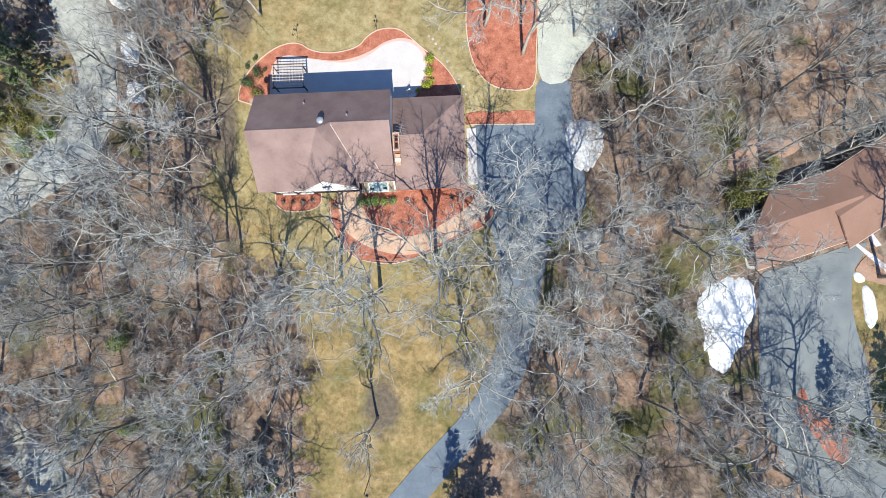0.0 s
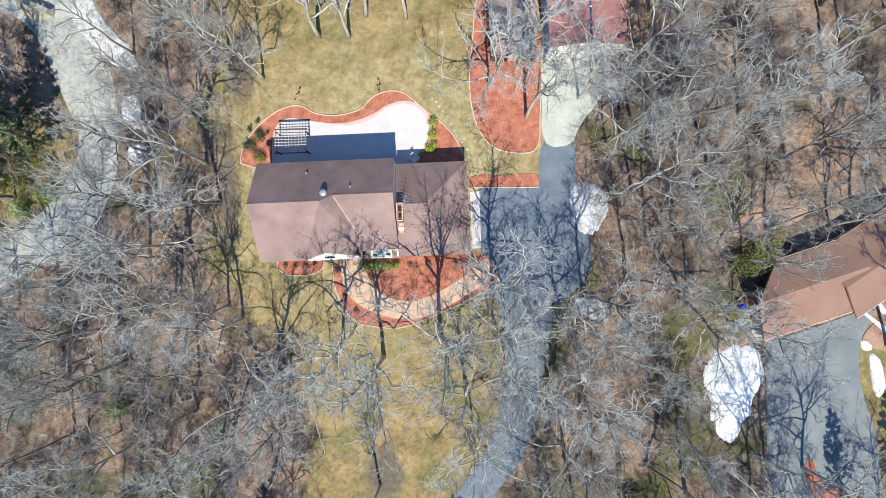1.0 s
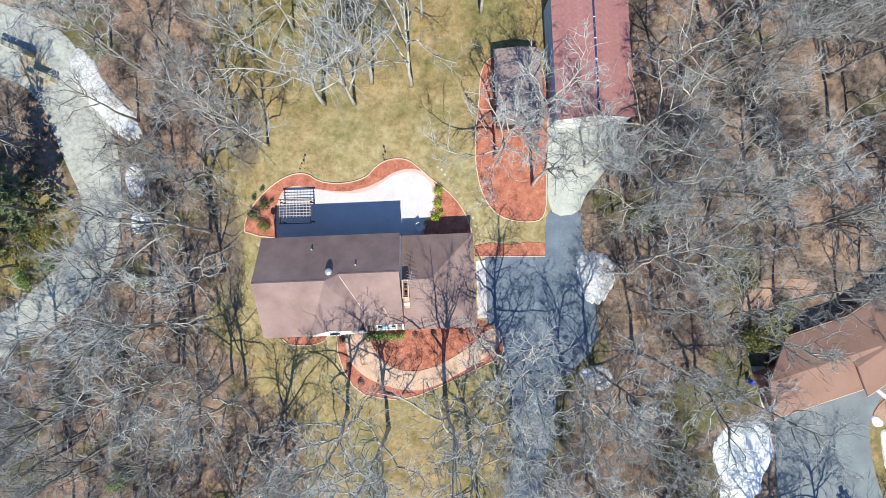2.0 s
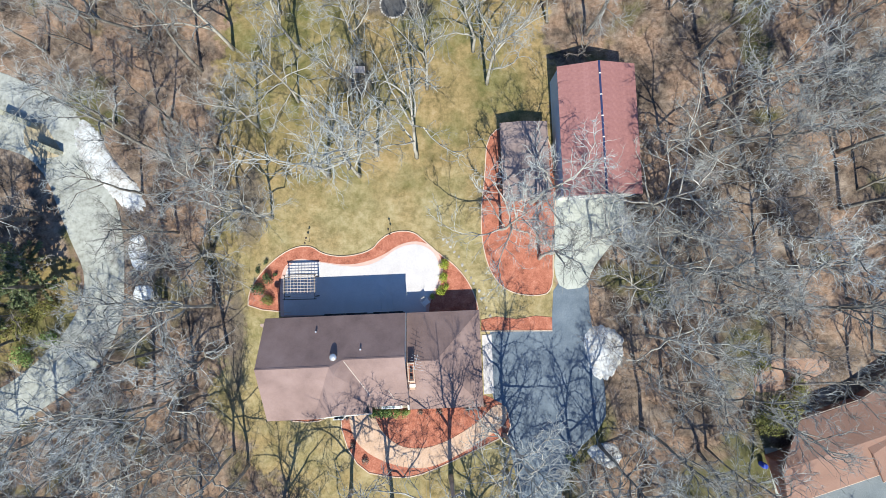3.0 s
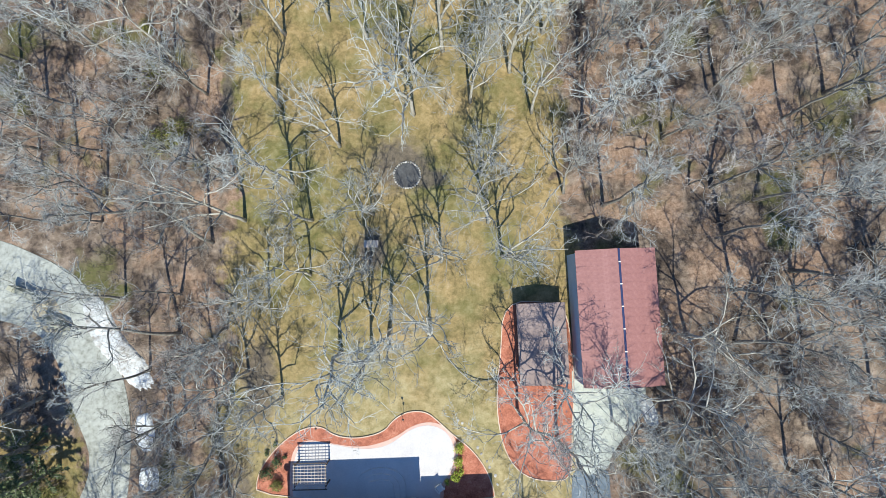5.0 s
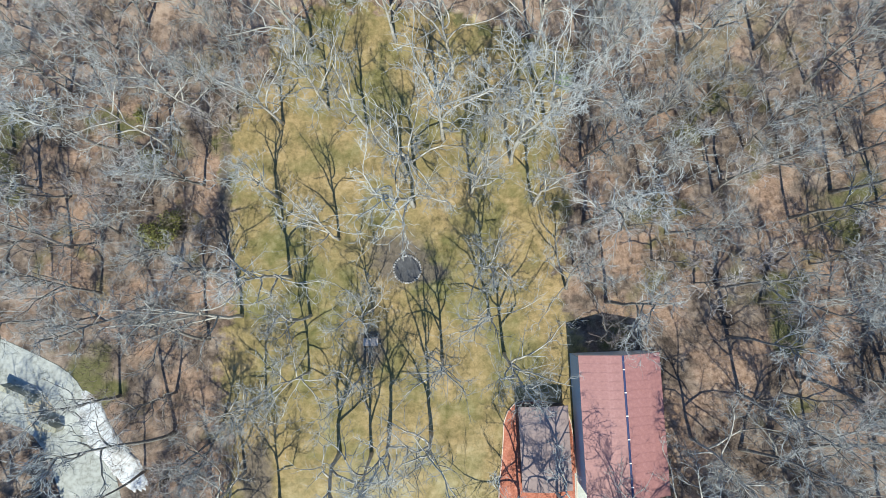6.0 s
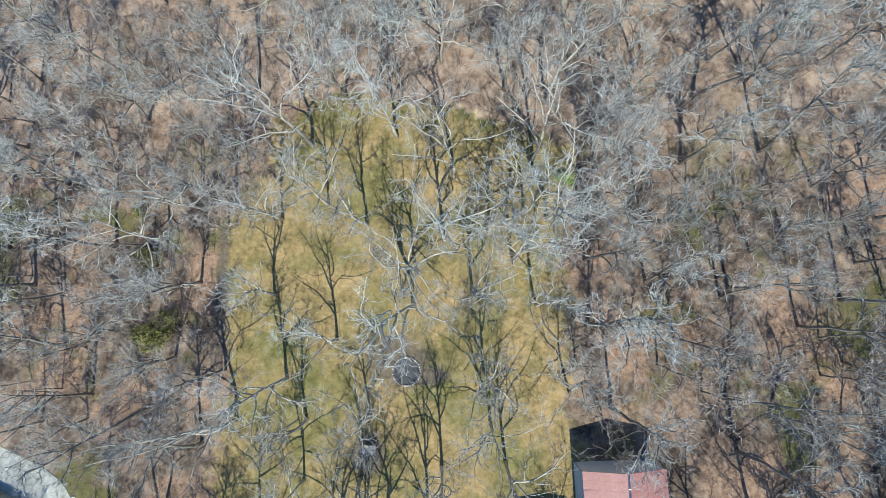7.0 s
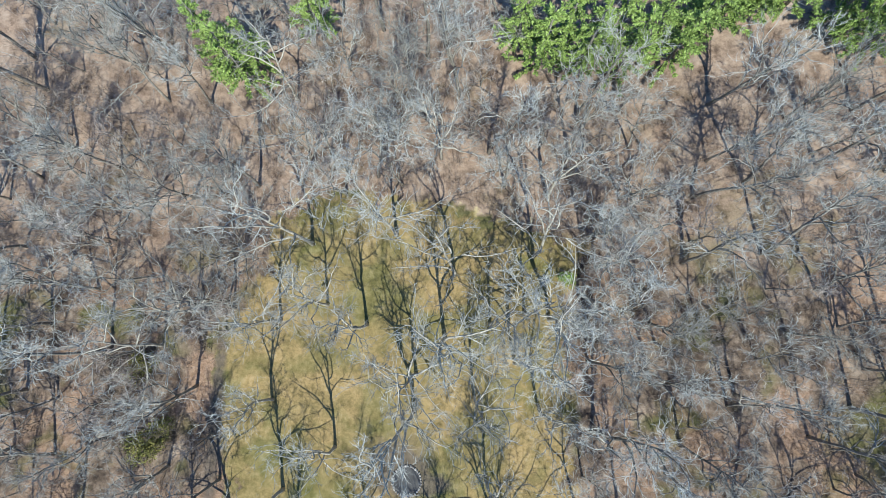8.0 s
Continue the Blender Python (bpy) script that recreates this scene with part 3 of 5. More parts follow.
# the tall front window beside the entry, with a white surround and a little hood
bay = part("bay_window", hbox(-9.0, -5.1, 2.3, 3.63, 0, 1.8), SIDING, house, "low white glazed bay beside the front door")
for x in (-8.2, -7.1, -6.0):
    window_in(bay, x, 2.26, 0.5, 0.8, 1.1)
porch = part("porch_roof", Shape().slab(loc([(-9.2, 3.64, 2.35), (-9.2, 1.85, 1.88), (-4.95, 1.85, 1.88), (-4.95, 3.64, 2.35)]), 0.12), TAN_ROOF, house, "sunlit tan roof of the low front bay")
skylight = part("skylight", Shape().box(-1.1, 1.1, -0.45, 0.5, 0.0, 0.1), TEAL_GLASS, house, "pale teal glazed skylight in a white frame")
skylight.matrix_basis = pose(-7.1 - HX, 2.5 - HY, 2.06, 15, 0, 0)
for x0, x1, y0, y1 in ((-1.25, 1.25, -0.62, -0.45), (-1.25, 1.25, 0.5, 0.66), (-1.25, -1.1, -0.45, 0.5), (1.1, 1.25, -0.45, 0.5), (-0.65, 0.65, 0.8, 1.12)):
    part("frame", Shape().box(x0, x1, y0, y1, 0.0, 0.16), TRIM, skylight, "white frame")
for x in (-0.8, 0.8):
    part("pane", Shape().box(x - 0.25, x + 0.25, -0.32, -0.05, 0.1, 0.12), GLASS, skylight, "dark pane")
door = part("door", hbox(-11.4, -10.4, 2.27, 2.34, 0.15, 2.25), DARK_WOOD, house, "dark wooden front door")
part("handle", hbox(-10.55, -10.5, 2.21, 2.27, 1.1, 1.25), GREY_METAL, door)
for y in (4.6, 8.2):
    gd = part("garage_door", hbox(3.38, 3.46, y - 1.4, y + 1.4, 0.08, 2.3), TRIM, house, "white panelled garage door")
    for k in range(4):
        part("panel", hbox(3.46, 3.49, y - 1.2, y + 1.2, 0.16 + 0.54 * k, 0.62 + 0.54 * k), TRIM, gd)
# chimney with two flues
chimney = part("chimney", hbox(-4.65, -4.0, 6.0, 8.0, 2.5, 6.1), BRICK, house, "long low chimney with pale cap and two dark flues")
cap = hbox(-4.7, -3.95, 5.95, 6.08, 6.1, 6.2)
hbox(-4.7, -3.95, 7.92, 8.05, 6.1, 6.2, cap)
hbox(-4.7, -4.6, 6.08, 7.92, 6.1, 6.2, cap)
hbox(-4.05, -3.95, 6.08, 7.92, 6.1, 6.2, cap)
part("cap", cap, EDGING, chimney, "pale rim of the chimney")
part("shoulder", hbox(-4.62, -4.02, 4.7, 5.9, 2.5, 4.75), PINK_WALK, chimney, "lower tan masonry shoulder")
part("shoulder_cap", hbox(-4.66, -3.98, 5.0, 5.35, 4.755, 4.85), TRIM, chimney, "white cap stone")
for y in (6.45, 7.25):
    part("flue", hbox(-4.45, -4.15, y - 0.18, y + 0.18, 6.1, 6.4), DARK, chimney)
# television aerial on the chimney
aerial = thing("antenna", "spidery pale television antenna beside the chimney", "antenna", at=(-3.75, 8.35, 4.8))
part("mast", Shape().tube([(0, 0, 0), (0, 0, 1.7)], [0.025, 0.02], 6), GREY_METAL, aerial)
boom = part("boom", Shape().tube([(-0.2, -0.9, 1.6), (0.2, 0.8, 1.65)], [0.02, 0.02], 6), GREY_METAL, aerial)
for k in range(6):
    y = -0.85 + 0.3 * k
    w = 0.95 - 0.11 * k
    part("element", Shape().tube([(-w, y + 0.14, 1.62), (w, y - 0.14, 1.62)], [0.012, 0.012], 4), GREY_METAL, boom)
# roof vents
vent = part("roof_vent", Shape().tube([(0, 0, -0.3), (0, 0, 0.1), (0, 0, 0.13), (0, 0, 0.28), (0, 0, 0.36)], [0.25, 0.25, 0.42, 0.38, 0.14], 14), GREY_METAL, house, "bright round turbine roof vent", True)
vent.location = (-12.55 - HX, 9.3 - HY, 7.72)
for x, y, z in ((-9.65, 9.95, 7.3), (-14.8, 11.9, 6.1)):
    p = part("vent_pipe", Shape().tube([(0, 0, -0.3), (0, 0, 0.22)], [0.1, 0.1], 8), GREY_METAL, house, "short vent pipe")
    p.location = (x - HX, y - HY, z)
# back door steps and awning in the shade of the north wall
for k in range(3):
    outline = rounded([(-12.9 + 0.7 * k, 13.25), (-12.9 + 0.7 * k, 15.6 - 0.5 * k), (-11.2, 16.9 - 0.65 * k), (-8.5, 16.9 - 0.65 * k), (-6.8 - 0.7 * k, 15.6 - 0.5 * k), (-6.8 - 0.7 * k, 13.25)], 2, False)
    part("step", Shape().slab(loc([(x, y, 0.1 + 0.15 * (k + 1)) for x, y in outline[::-1]]), 0.15), CONCRETE, house, "curved white concrete back step")
dish = thing("satellite_dish", "small grey satellite dish on a post by the house corner", "satellite dish", at=(-21.3, 12.4, 0))
part("post", Shape().tube([(0, 0, 0), (0, 0, 5.0)], [0.04, 0.04], 6), GREY_METAL, dish)
part("dish", Shape().tube([(0, -0.05, 5.05), (0, -0.12, 5.1), (0, -0.2, 5.18)], [0.05, 0.25, 0.36], 12), SHED_ROOF, dish, "grey round dish")


# ---- pergola and patio things ----
def pergola():
    p = thing("pergola", "white lath pergola on dark posts over the patio", "pergola", at=(-18.25, 16.5, 0.08), turn=1.5)
    for x in (-1.85, 1.85):
        for y in (-1.2, 1.2):
            part("post", Shape().box(x - 0.07, x + 0.07, y - 0.07, y + 0.07, 0, 1.85), DARK_WOOD, p)
        part("beam", Shape().box(x - 0.05, x + 0.05, -1.45, 1.45, 1.85, 1.99), DARK_WOOD, p)
    for y in (-1.5, 1.5):
        part("beam", Shape().box(-2.05, 2.05, y - 0.05, y + 0.05, 1.85, 1.97), DARK_WOOD, p)
    for k in range(8):
        y = -1.25 + 2.5 * k / 7
        part("slat", Shape().box(-2.0, 2.0, y - 0.036, y + 0.036, 1.995, 2.04), LATH, p)
    for k in range(10):
        x = -1.85 + 3.7 * k / 9
        part("lath", Shape().box(x - 0.02, x + 0.02, -1.4, 1.4, 2.045, 2.075), LATH, p)
    return p


pergola()


def adirondack(at, turn, label):
    c = thing("lounge_chair", label, "chair", "patio chairs", at=at, turn=turn)
    part("seat", Shape().slab([(-0.35, -0.35, 0.42), (0.35, -0.35, 0.42), (0.35, 0.35, 0.3), (-0.35, 0.35, 0.3)], 0.05), TRIM, c)
    part("backrest", Shape().slab([(-0.35, 0.3, 0.3), (0.35, 0.3, 0.3), (0.32, 0.7, 1.05), (-0.32, 0.7, 1.05)], 0.05), TRIM, c)
    for x in (-0.42, 0.42):
        part("armrest", Shape().box(x - 0.06, x + 0.06, -0.4, 0.4, 0.58, 0.62), TRIM, c)
        for y in (-0.35, 0.35):
            part("leg", Shape().box(x - 0.04, x + 0.04, y - 0.04, y + 0.04, 0, 0.58), TRIM, c)
    return c


adirondack((-2.9, 14.55, 0.08), 40, "pale blue-grey patio chair in the shade of the house")


def shepherd_hook(at, turn):
    """A dark iron plant hook with a hanging basket on each arm."""
    h = thing("plant_hook", "dark iron double plant hook with hanging baskets", "plant hook", "plant hooks", at=at, turn=turn)
    h.scale = (0.8, 0.8, 1.0)
    part("pole", Shape().tube([(0, 0, 0), (0, 0, 1.9)], [0.03, 0.025], 6), DARK, h)
    for s in (-1, 1):
        arm = part("arm", Shape().tube([(0, 0, 1.75), (s * 0.15, 0, 1.98), (s * 0.35, 0, 1.98), (s * 0.42, 0, 1.82)], [0.02, 0.02, 0.02, 0.015], 5), DARK, h)
        part("basket", Shape().tube([(s * 0.42, 0, 1.8), (s * 0.42, 0, 1.7), (s * 0.42, 0, 1.5)], [0.05, 0.17, 0.09], 9), DARK_WOOD, arm, "dark hanging basket")
    return h


shepherd_hook((-17.7, 22.2, 0), 75)
shepherd_hook((-7.4, 23.3, 0), 105)


def yard_light(at):
    """A tall dark pole with a short arm and a pale lantern."""
    y = thing("yard_light", "tall dark pole with a pale lantern on the front lawn", "lamp post", at=at)
    part("pole", Shape().tube([(0, 0, -0.1), (0, 0, 2.2), (0, 0, 4.4)], [0.07, 0.055, 0.045], 8), DARK, y)
    part("arm", Shape().tube([(0, 0, 4.3), (0.16, -0.05, 4.45), (0.34, -0.1, 4.42)], [0.03, 0.028, 0.025], 6), DARK, y)
    lantern = part("lantern", Shape().tube([(0.36, -0.1, 4.2), (0.36, -0.1, 4.28), (0.36, -0.1, 4.46)], [0.1, 0.2, 0.17], 10), TRIM, y, "pale lantern glass")
    part("hood", Shape().tube([(0.36, -0.1, 4.46), (0.36, -0.1, 4.56)], [0.2, 0.05], 10), DARK, lantern)


yard_light((-8.3, -34.2, 0))


# ---- barn and shed ----
def barn():
    b = thing("barn", "long metal barn with faded red roof and pale blue walls", "barn", at=(18.05, 35.35, 0), turn=2.3)
    hx, hy, ev, rg = 4.7, 7.95, 3.9, 5.1
    for x in (-hx + 0.06, hx - 0.21):
        part("wall", Shape().box(x, x + 0.15, -hy + 0.3, hy - 0.3, 0, ev - 0.05), BLUE_SIDING, b, "pale blue metal side wall")
    for y in (-hy + 0.3, hy - 0.45):
        e = Shape().add([(-hx + 0.25, y, 0), (hx - 0.25, y, 0), (hx - 0.25, y, ev - 0.1), (0, y, rg - 0.12), (-hx + 0.25, y, ev - 0.1),
                         (-hx + 0.25, y + 0.15, 0), (hx - 0.25, y + 0.15, 0), (hx - 0.25, y + 0.15, ev - 0.1), (0, y + 0.15, rg - 0.12), (-hx + 0.25, y + 0.15, ev - 0.1)],
                        [(0, 1, 2, 3, 4), (9, 8, 7, 6, 5), (0, 5, 6, 1), (1, 6, 7, 2), (2, 7, 8, 3), (3, 8, 9, 4), (4, 9, 5, 0)])
        part("wall", e, SIDING, b, "white gable end wall")
    for x in (-2.1, 2.1):
        d = part("door", Shape().box(x - 1.6, x + 1.6, -hy + 0.22, -hy + 0.3, 0.1, 3.1), TRIM, b, "white roll-up barn door")
        for k in range(5):
            part("panel", Shape().box(x - 1.5, x + 1.5, -hy + 0.2, -hy + 0.22, 0.2 + 0.58 * k, 0.7 + 0.58 * k), TRIM, d)
    # roof sheets side by side, each with a standing rib
    n = 16
    step = 2 * hy / n
    for side in (-1, 1):
        sheet_shape = Shape().slab([(0, 0, rg), (side * hx, 0, ev), (side * hx, step - 0.004, ev), (0, step - 0.004, rg)][::side], 0.05)
        for k in range(1):
            y = 0.03
            sheet_shape.slab([(0, y, rg + 0.008), (side * hx, y, ev + 0.008), (side * hx, y + 0.05, ev + 0.008), (0, y + 0.05, rg + 0.008)][::side], 0.05)
        me = sheet_shape.mesh("roof_panel", RED_METAL)
        for k in range(n):
            r = part("roof_panel", me, RED_METAL, b)
            r.location = (0, -hy + k * step, 0)
    part("ridge_cap", Shape().slab([(-0.12, -hy, rg + 0.02), (0, -hy, rg + 0.07), (0, hy, rg + 0.07), (-0.12, hy, rg + 0.02)][::-1], 0.04)
         .slab([(0, -hy, rg + 0.07), (0.12, -hy, rg + 0.02), (0.12, hy, rg + 0.02), (0, hy, rg + 0.07)][::-1], 0.04), RIDGE_METAL, b, "dark blue metal ridge cap")
    for k in range(6):
        y = -hy + 1.6 + 2.55 * k
        part("ridge_clip", Shape().box(-0.13, 0.13, y - 0.06, y + 0.06, rg + 0.03, rg + 0.085), TRIM, b, "small white ridge clip")
    return b


def shed():
    s = thing("shed", "low shed with grey-brown felt roof beside the barn", "shed", at=(9.45, 32.05, 0), turn=2.3)
    hx, hy = 2.95, 4.85
    part("wall", Shape().box(-hx + 0.2, hx - 0.2, -hy + 0.2, -hy + 0.32, 0, 2.0).box(-hx + 0.2, hx - 0.2, hy - 0.32, hy - 0.2, 0, 2.0)
         .box(-hx + 0.2, -hx + 0.32, -hy + 0.32, hy - 0.32, 0, 2.0).box(hx - 0.32, hx - 0.2, -hy + 0.32, hy - 0.32, 0, 2.0), DARK_WOOD, s, "dark board walls")
    for side in (-1, 1):
        part("roof", Shape().slab([(0, -hy, 2.6), (side * hx, -hy, 2.15), (side * hx, hy, 2.15), (0, hy, 2.6)][::side], 0.08), SHED_ROOF, s)
    part("door", Shape().box(-0.6, 0.6, -hy + 0.14, -hy + 0.2, 0.05, 1.85), LATH, s, "pale plank door")
    return s


barn()
shed()


# ---- the neighbour's house on the bank ----
def gabled_wing(parent, cx, cy, turn, lx, ly, ev, rg, base=BANK, cut=0.0, north=1.0):
    """A wing with a gabled roof; cut draws the north-west corner in, north narrows that slope."""
    m = pose(cx, cy, base, 0, 0, turn)

    def at(pts):
        return [tuple(m @ Vector(p)) for p in pts]

    ny = ly * north
    part("wall", Shape().box(-lx + 0.4, lx - 0.4, -ly + 0.4, 0.2, -0.5, ev - 0.1, m).box(-lx + cut + 0.4, lx - 0.4, 0.2, ny - 0.4, -0.5, ev - 0.1, m), BRICK, parent, "brick walls")
    for side, wy, c in ((-1, ly, 0.0), (1, ny, cut)):
        part("roof", Shape().slab(at([(-lx, 0, rg), (-lx + c, side * wy, ev), (lx, side * wy, ev), (lx, 0, rg)][::side]), 0.2), NEIGHBOUR_SHINGLE, parent)
        part("gutter", Shape().slab(at([(-lx + c, side * (wy + 0.02), ev - 0.06), (-lx + c, side * (wy + 0.1), ev - 0.06), (lx, side * (wy + 0.1), ev - 0.06), (lx, side * (wy + 0.02), ev - 0.06)][::side]), 0.1), EDGING, parent, "tan gutter")
    for x, c in ((-lx + 0.35, cut), (lx - 0.55, 0.0)):
        part("gable", Shape().add(at([(x, -ly + 0.3, ev - 0.2), (x + c, ny - 0.3, ev - 0.2), (x, 0, rg - 0.2), (x + 0.2, -ly + 0.3, ev - 0.2), (x + c + 0.2, ny - 0.3, ev - 0.2), (x + 0.2, 0, rg - 0.2)]),
                                  [(2, 1, 0), (3, 4, 5), (0, 1, 4, 3), (1, 2, 5, 4), (2, 0, 3, 5)]), BRICK, parent)


neighbour = thing("neighbour_house", "neighbouring house with tan brown shingle roofs among bare trees", "house")
gabled_wing(neighbour, 42.8, -1.28, 18, 6.65, 4.75, 1.9, 3.3, BANK, 4.4, 0.76)
gabled_wing(neighbour, 54.8, 3.8, 33, 10.0, 4.35, 1.9, 3.3, BANK)
sheet("mulch_strip", rounded([(51.2, -7.4), (53.3, -5.4), (54.8, -6.7), (58, -8), (58, -10.5), (54.8, -9.8), (52.5, -9.1), (50.9, -9.1)], 1), CLAY, "brown mulch bed along the neighbouring drive", "flower bed", BANK + 0.06)
sheet("mulch_island", rounded([(43.9, -22.2), (44.8, -22.2), (45.3, -24.8), (46.8, -25.6), (51, -27.2), (49.9, -29.9), (49.4, -32.2), (47.4, -30.2), (45.8, -27.8), (43.9, -25.8)], 1), MULCH, "red mulch island below the evergreen", "flower bed", BANK + 0.08)
sheet("clay_patch", rounded([(35.7, 4.0), (35.9, 6.2), (38, 8.3), (44.9, 8.0), (44.8, 6.8), (41.5, 5.2), (39, 4.4)], 1), CLAY, "bare red clay patch on the bank", "ground", BANK + 0.04)


# ---- snow ----
def snow_patch(points, label, thick=0.35, group="snow patches", material=SNOW, ragged=1.0):
    """A low melting heap that follows the land."""
    line = rounded(points, 4)
    line = line if area(line) > 0 else line[::-1]
    cx, cy = sum(p[0] for p in line) / len(line), sum(p[1] for p in line) / len(line)
    n, rings = len(line), 9
    verts, faces = [], []
    for r in range(rings):
        k = 1 - r / rings
        for i, (x, y) in enumerate(line):
            w = k * (1 + ragged * k ** 3 * (0.07 * noise.noise(Vector((x * 0.8, y * 0.8, 3.0))) + 0.07 * noise.noise(Vector((x * 1.9, y * 1.9, 9.0))) + 0.03 * noise.noise(Vector((x * 4, y * 4, 5.0)))))
            px, py = cx + (x - cx) * w, cy + (y - cy) * w
            z = float(height(px, py)) + (0.02 if r == 0 else 0.06 + thick * (1 - k) ** 0.4 * (0.7 + 0.5 * noise.noise(Vector((px * 0.5, py * 0.5, 0))) + 0.3 * noise.noise(Vector((px * 1.3, py * 1.3, 4)))))
            verts.append((px, py, z if r else z - 0.1))
        if r:
            faces += [((r - 1) * n + i, (r - 1) * n + (i + 1) % n, r * n + (i + 1) % n, r * n + i) for i in range(n)]
    verts.append((cx, cy, float(height(cx, cy)) + 0.06 + thick * 0.75))
    faces += [((rings - 1) * n + i, (rings - 1) * n + (i + 1) % n, rings * n) for i in range(n)]
    ob = part("snow_patch", Shape().add(verts, faces), material, None, label, True)
    return tagged(ob, "", "snow", group)


snow_patch([(33.9, -9.2), (36.3, -8.4), (38.4, -8.8), (39.5, -10.8), (38.9, -13.5), (37.6, -15.4), (37.7, -17.2), (36.4, -17.6), (36.0, -19.9), (34.8, -20.8), (33.3, -19.3), (32.4, -17.2), (32.9, -15.8), (31.9, -13.5), (31.8, -11.2)], "large white patch of old snow beside the neighbouring drive", 0.45)
snow_patch([(16.6, 11.2), (19.6, 12.0), (22.2, 10.2), (21.8, 7.0), (19.4, 3.9), (17.2, 6.3)], "grey-white ploughed snow heap beside the parking pad", material=DIRTY_SNOW, ragged=1.5)
snow_patch([(16.2, -3.4), (20.6, -2.4), (21.9, -5.2), (19.4, -6.4)], "small dirty snow heap beside the driveway", material=DIRTY_SNOW, ragged=1.5)
snow_patch([(21.4, 26.0), (23.1, 25.6), (24.1, 21.7), (22.0, 22.0)], "snow heap by the barn corner", material=DIRTY_SNOW)
snow_patch([(-48.6, 38.4), (-45.6, 37.4), (-43.8, 33.8), (-41.6, 31.2), (-39.2, 28.8), (-38.5, 26.1), (-40.7, 25.4), (-43.4, 28.4), (-46.6, 31.4), (-48.4, 34.8)], "long ploughed snow bank along the lane", material=DIRTY_SNOW, ragged=1.6)
snow_patch([(-41.2, 23.4), (-38.5, 23.2), (-37.9, 18.6), (-40.3, 18.4)], "white snow bank along the lane", ragged=1.8)
snow_patch([(-40.0, 16.8), (-37.3, 16.8), (-37.4, 13.7), (-39.9, 13.8)], "white snow bank along the lane", ragged=1.8)
snow_patch([(51.8, -9.4), (53.3, -10.2), (53.8, -14.5), (52.4, -15.3), (51.9, -12)], "narrow strip of snow on the neighbouring lawn")
snow_patch([(50.8, -8.2), (51.6, -8.1), (52.4, -9.0), (52.0, -9.5), (51.0, -9.4)], "small scrap of snow beside the neighbouring drive", 0.15, ragged=3.0)


# ---- small things on the lawn ----
ring = thing("fire_pit", "ring of pale stones round grey ash", "fire pit", at=(-7.2, 53.2, 0))
part("ash", Shape().tube([(0, 0, -0.1), (0, 0, 0.05)], [1.7, 1.66], 24), ASH, ring, "grey ash bed")
stone_mesh = bmesh.new()
bmesh.ops.create_icosphere(stone_mesh, subdivisions=1, radius=0.17)
for v in stone_mesh.verts:
    v.co *= 1 + 0.25 * noise.noise(v.co * 7)
stone_data = bpy.data.meshes.new("stone")
stone_mesh.to_mesh(stone_data)
stone_data.materials.append(STONE)
for k in range(34):
    s = part("stone", stone_data, STONE, ring)
    a = k * math.tau / 34
    s.matrix_basis = pose(1.72 * math.cos(a), 1.72 * math.sin(a), 0.1, 0, 0, random.uniform(0, 360)) @ Matrix.Diagonal((random.uniform(0.8, 1.15), random.uniform(0.6, 0.9), 0.7, 1))

for k in range(13):
    u = k / 12
    x, y = -1.0 + 5.8 * u + random.uniform(-0.15, 0.15), 22.4 - 9.6 * u ** 1.3 + random.uniform(-0.15, 0.15)
    s = tagged(part("stepping_stone", stone_data, STONE, None, "pale flat stepping stone set in the grass"), "", "stone", "stepping stones")
    s.matrix_basis = pose(x + 0.4, y, 0.02, 0, 0, random.uniform(0, 360)) @ Matrix.Diagonal((random.uniform(1.1, 1.6), random.uniform(0.8, 1.2), 0.3, 1))


def garden_table(at, turn):
    t = thing("garden_table", "pale weathered plank garden table standing on the lawn", "table", at=at, turn=turn)
    for k in range(5):
        part("plank", Shape().box(-0.9, 0.9, -0.45 + 0.18 * k, -0.28 + 0.18 * k, 0.86, 0.9), LATH, t)
    part("apron", Shape().box(-0.8, 0.8, -0.36, 0.36, 0.76, 0.855), LATH, t)
    for x in (-0.75, 0.75):
        for y in (-0.32, 0.32):
            part("leg", Shape().box(x - 0.05, x + 0.05, y - 0.05, y + 0.05, 0, 0.76), LATH, t)


garden_table((-11.6, 44.2, 0), 0)
for a, b in (((-56.7, 39.6), (-52.5, 37.8)), ((-52.4, 35.7), (-49.3, 34.4))):
    a, b = Vector((a[0] - 0.3, a[1] - 0.9, 0)), Vector((b[0] - 0.3, b[1] - 0.9, 0))
    w = thing("culvert_wall", "low pale block wall beside the lane", "wall", "lane walls", at=tuple((a + b) / 2), turn=math.degrees(math.atan2(b.y - a.y, b.x - a.x)))
    half = (b - a).length / 2
    n = 6
    for k in range(n):
        part("block", Shape().box(-half + 2 * half * k / n, -half + 2 * half * (k + 1) / n - 0.03, -0.3, 0.3, -0.1, 1.3 - 0.04 * (k % 2)), PALE_BLOCK, w)
sheet("gravel_patch", rounded([(-54.9, 37.3), (-52.4, 37.9), (-50.8, 35.4), (-49.4, 33.3), (-52.6, 32.8), (-54.6, 34.3)], 1), GRAVEL, "tan gravel between the low lane walls", "gravel", 0.058)
bin_ = thing("barrel", "blue plastic barrel beside the neighbouring house", "barrel", at=(36.3, -4.0, BANK))
part("body", Shape().tube([(0, 0, 0), (0, 0, 0.1), (0, 0, 0.45), (0, 0, 0.8), (0, 0, 0.9)], [0.27, 0.3, 0.33, 0.3, 0.26], 14), BLUE_PLASTIC, bin_, smooth=True)
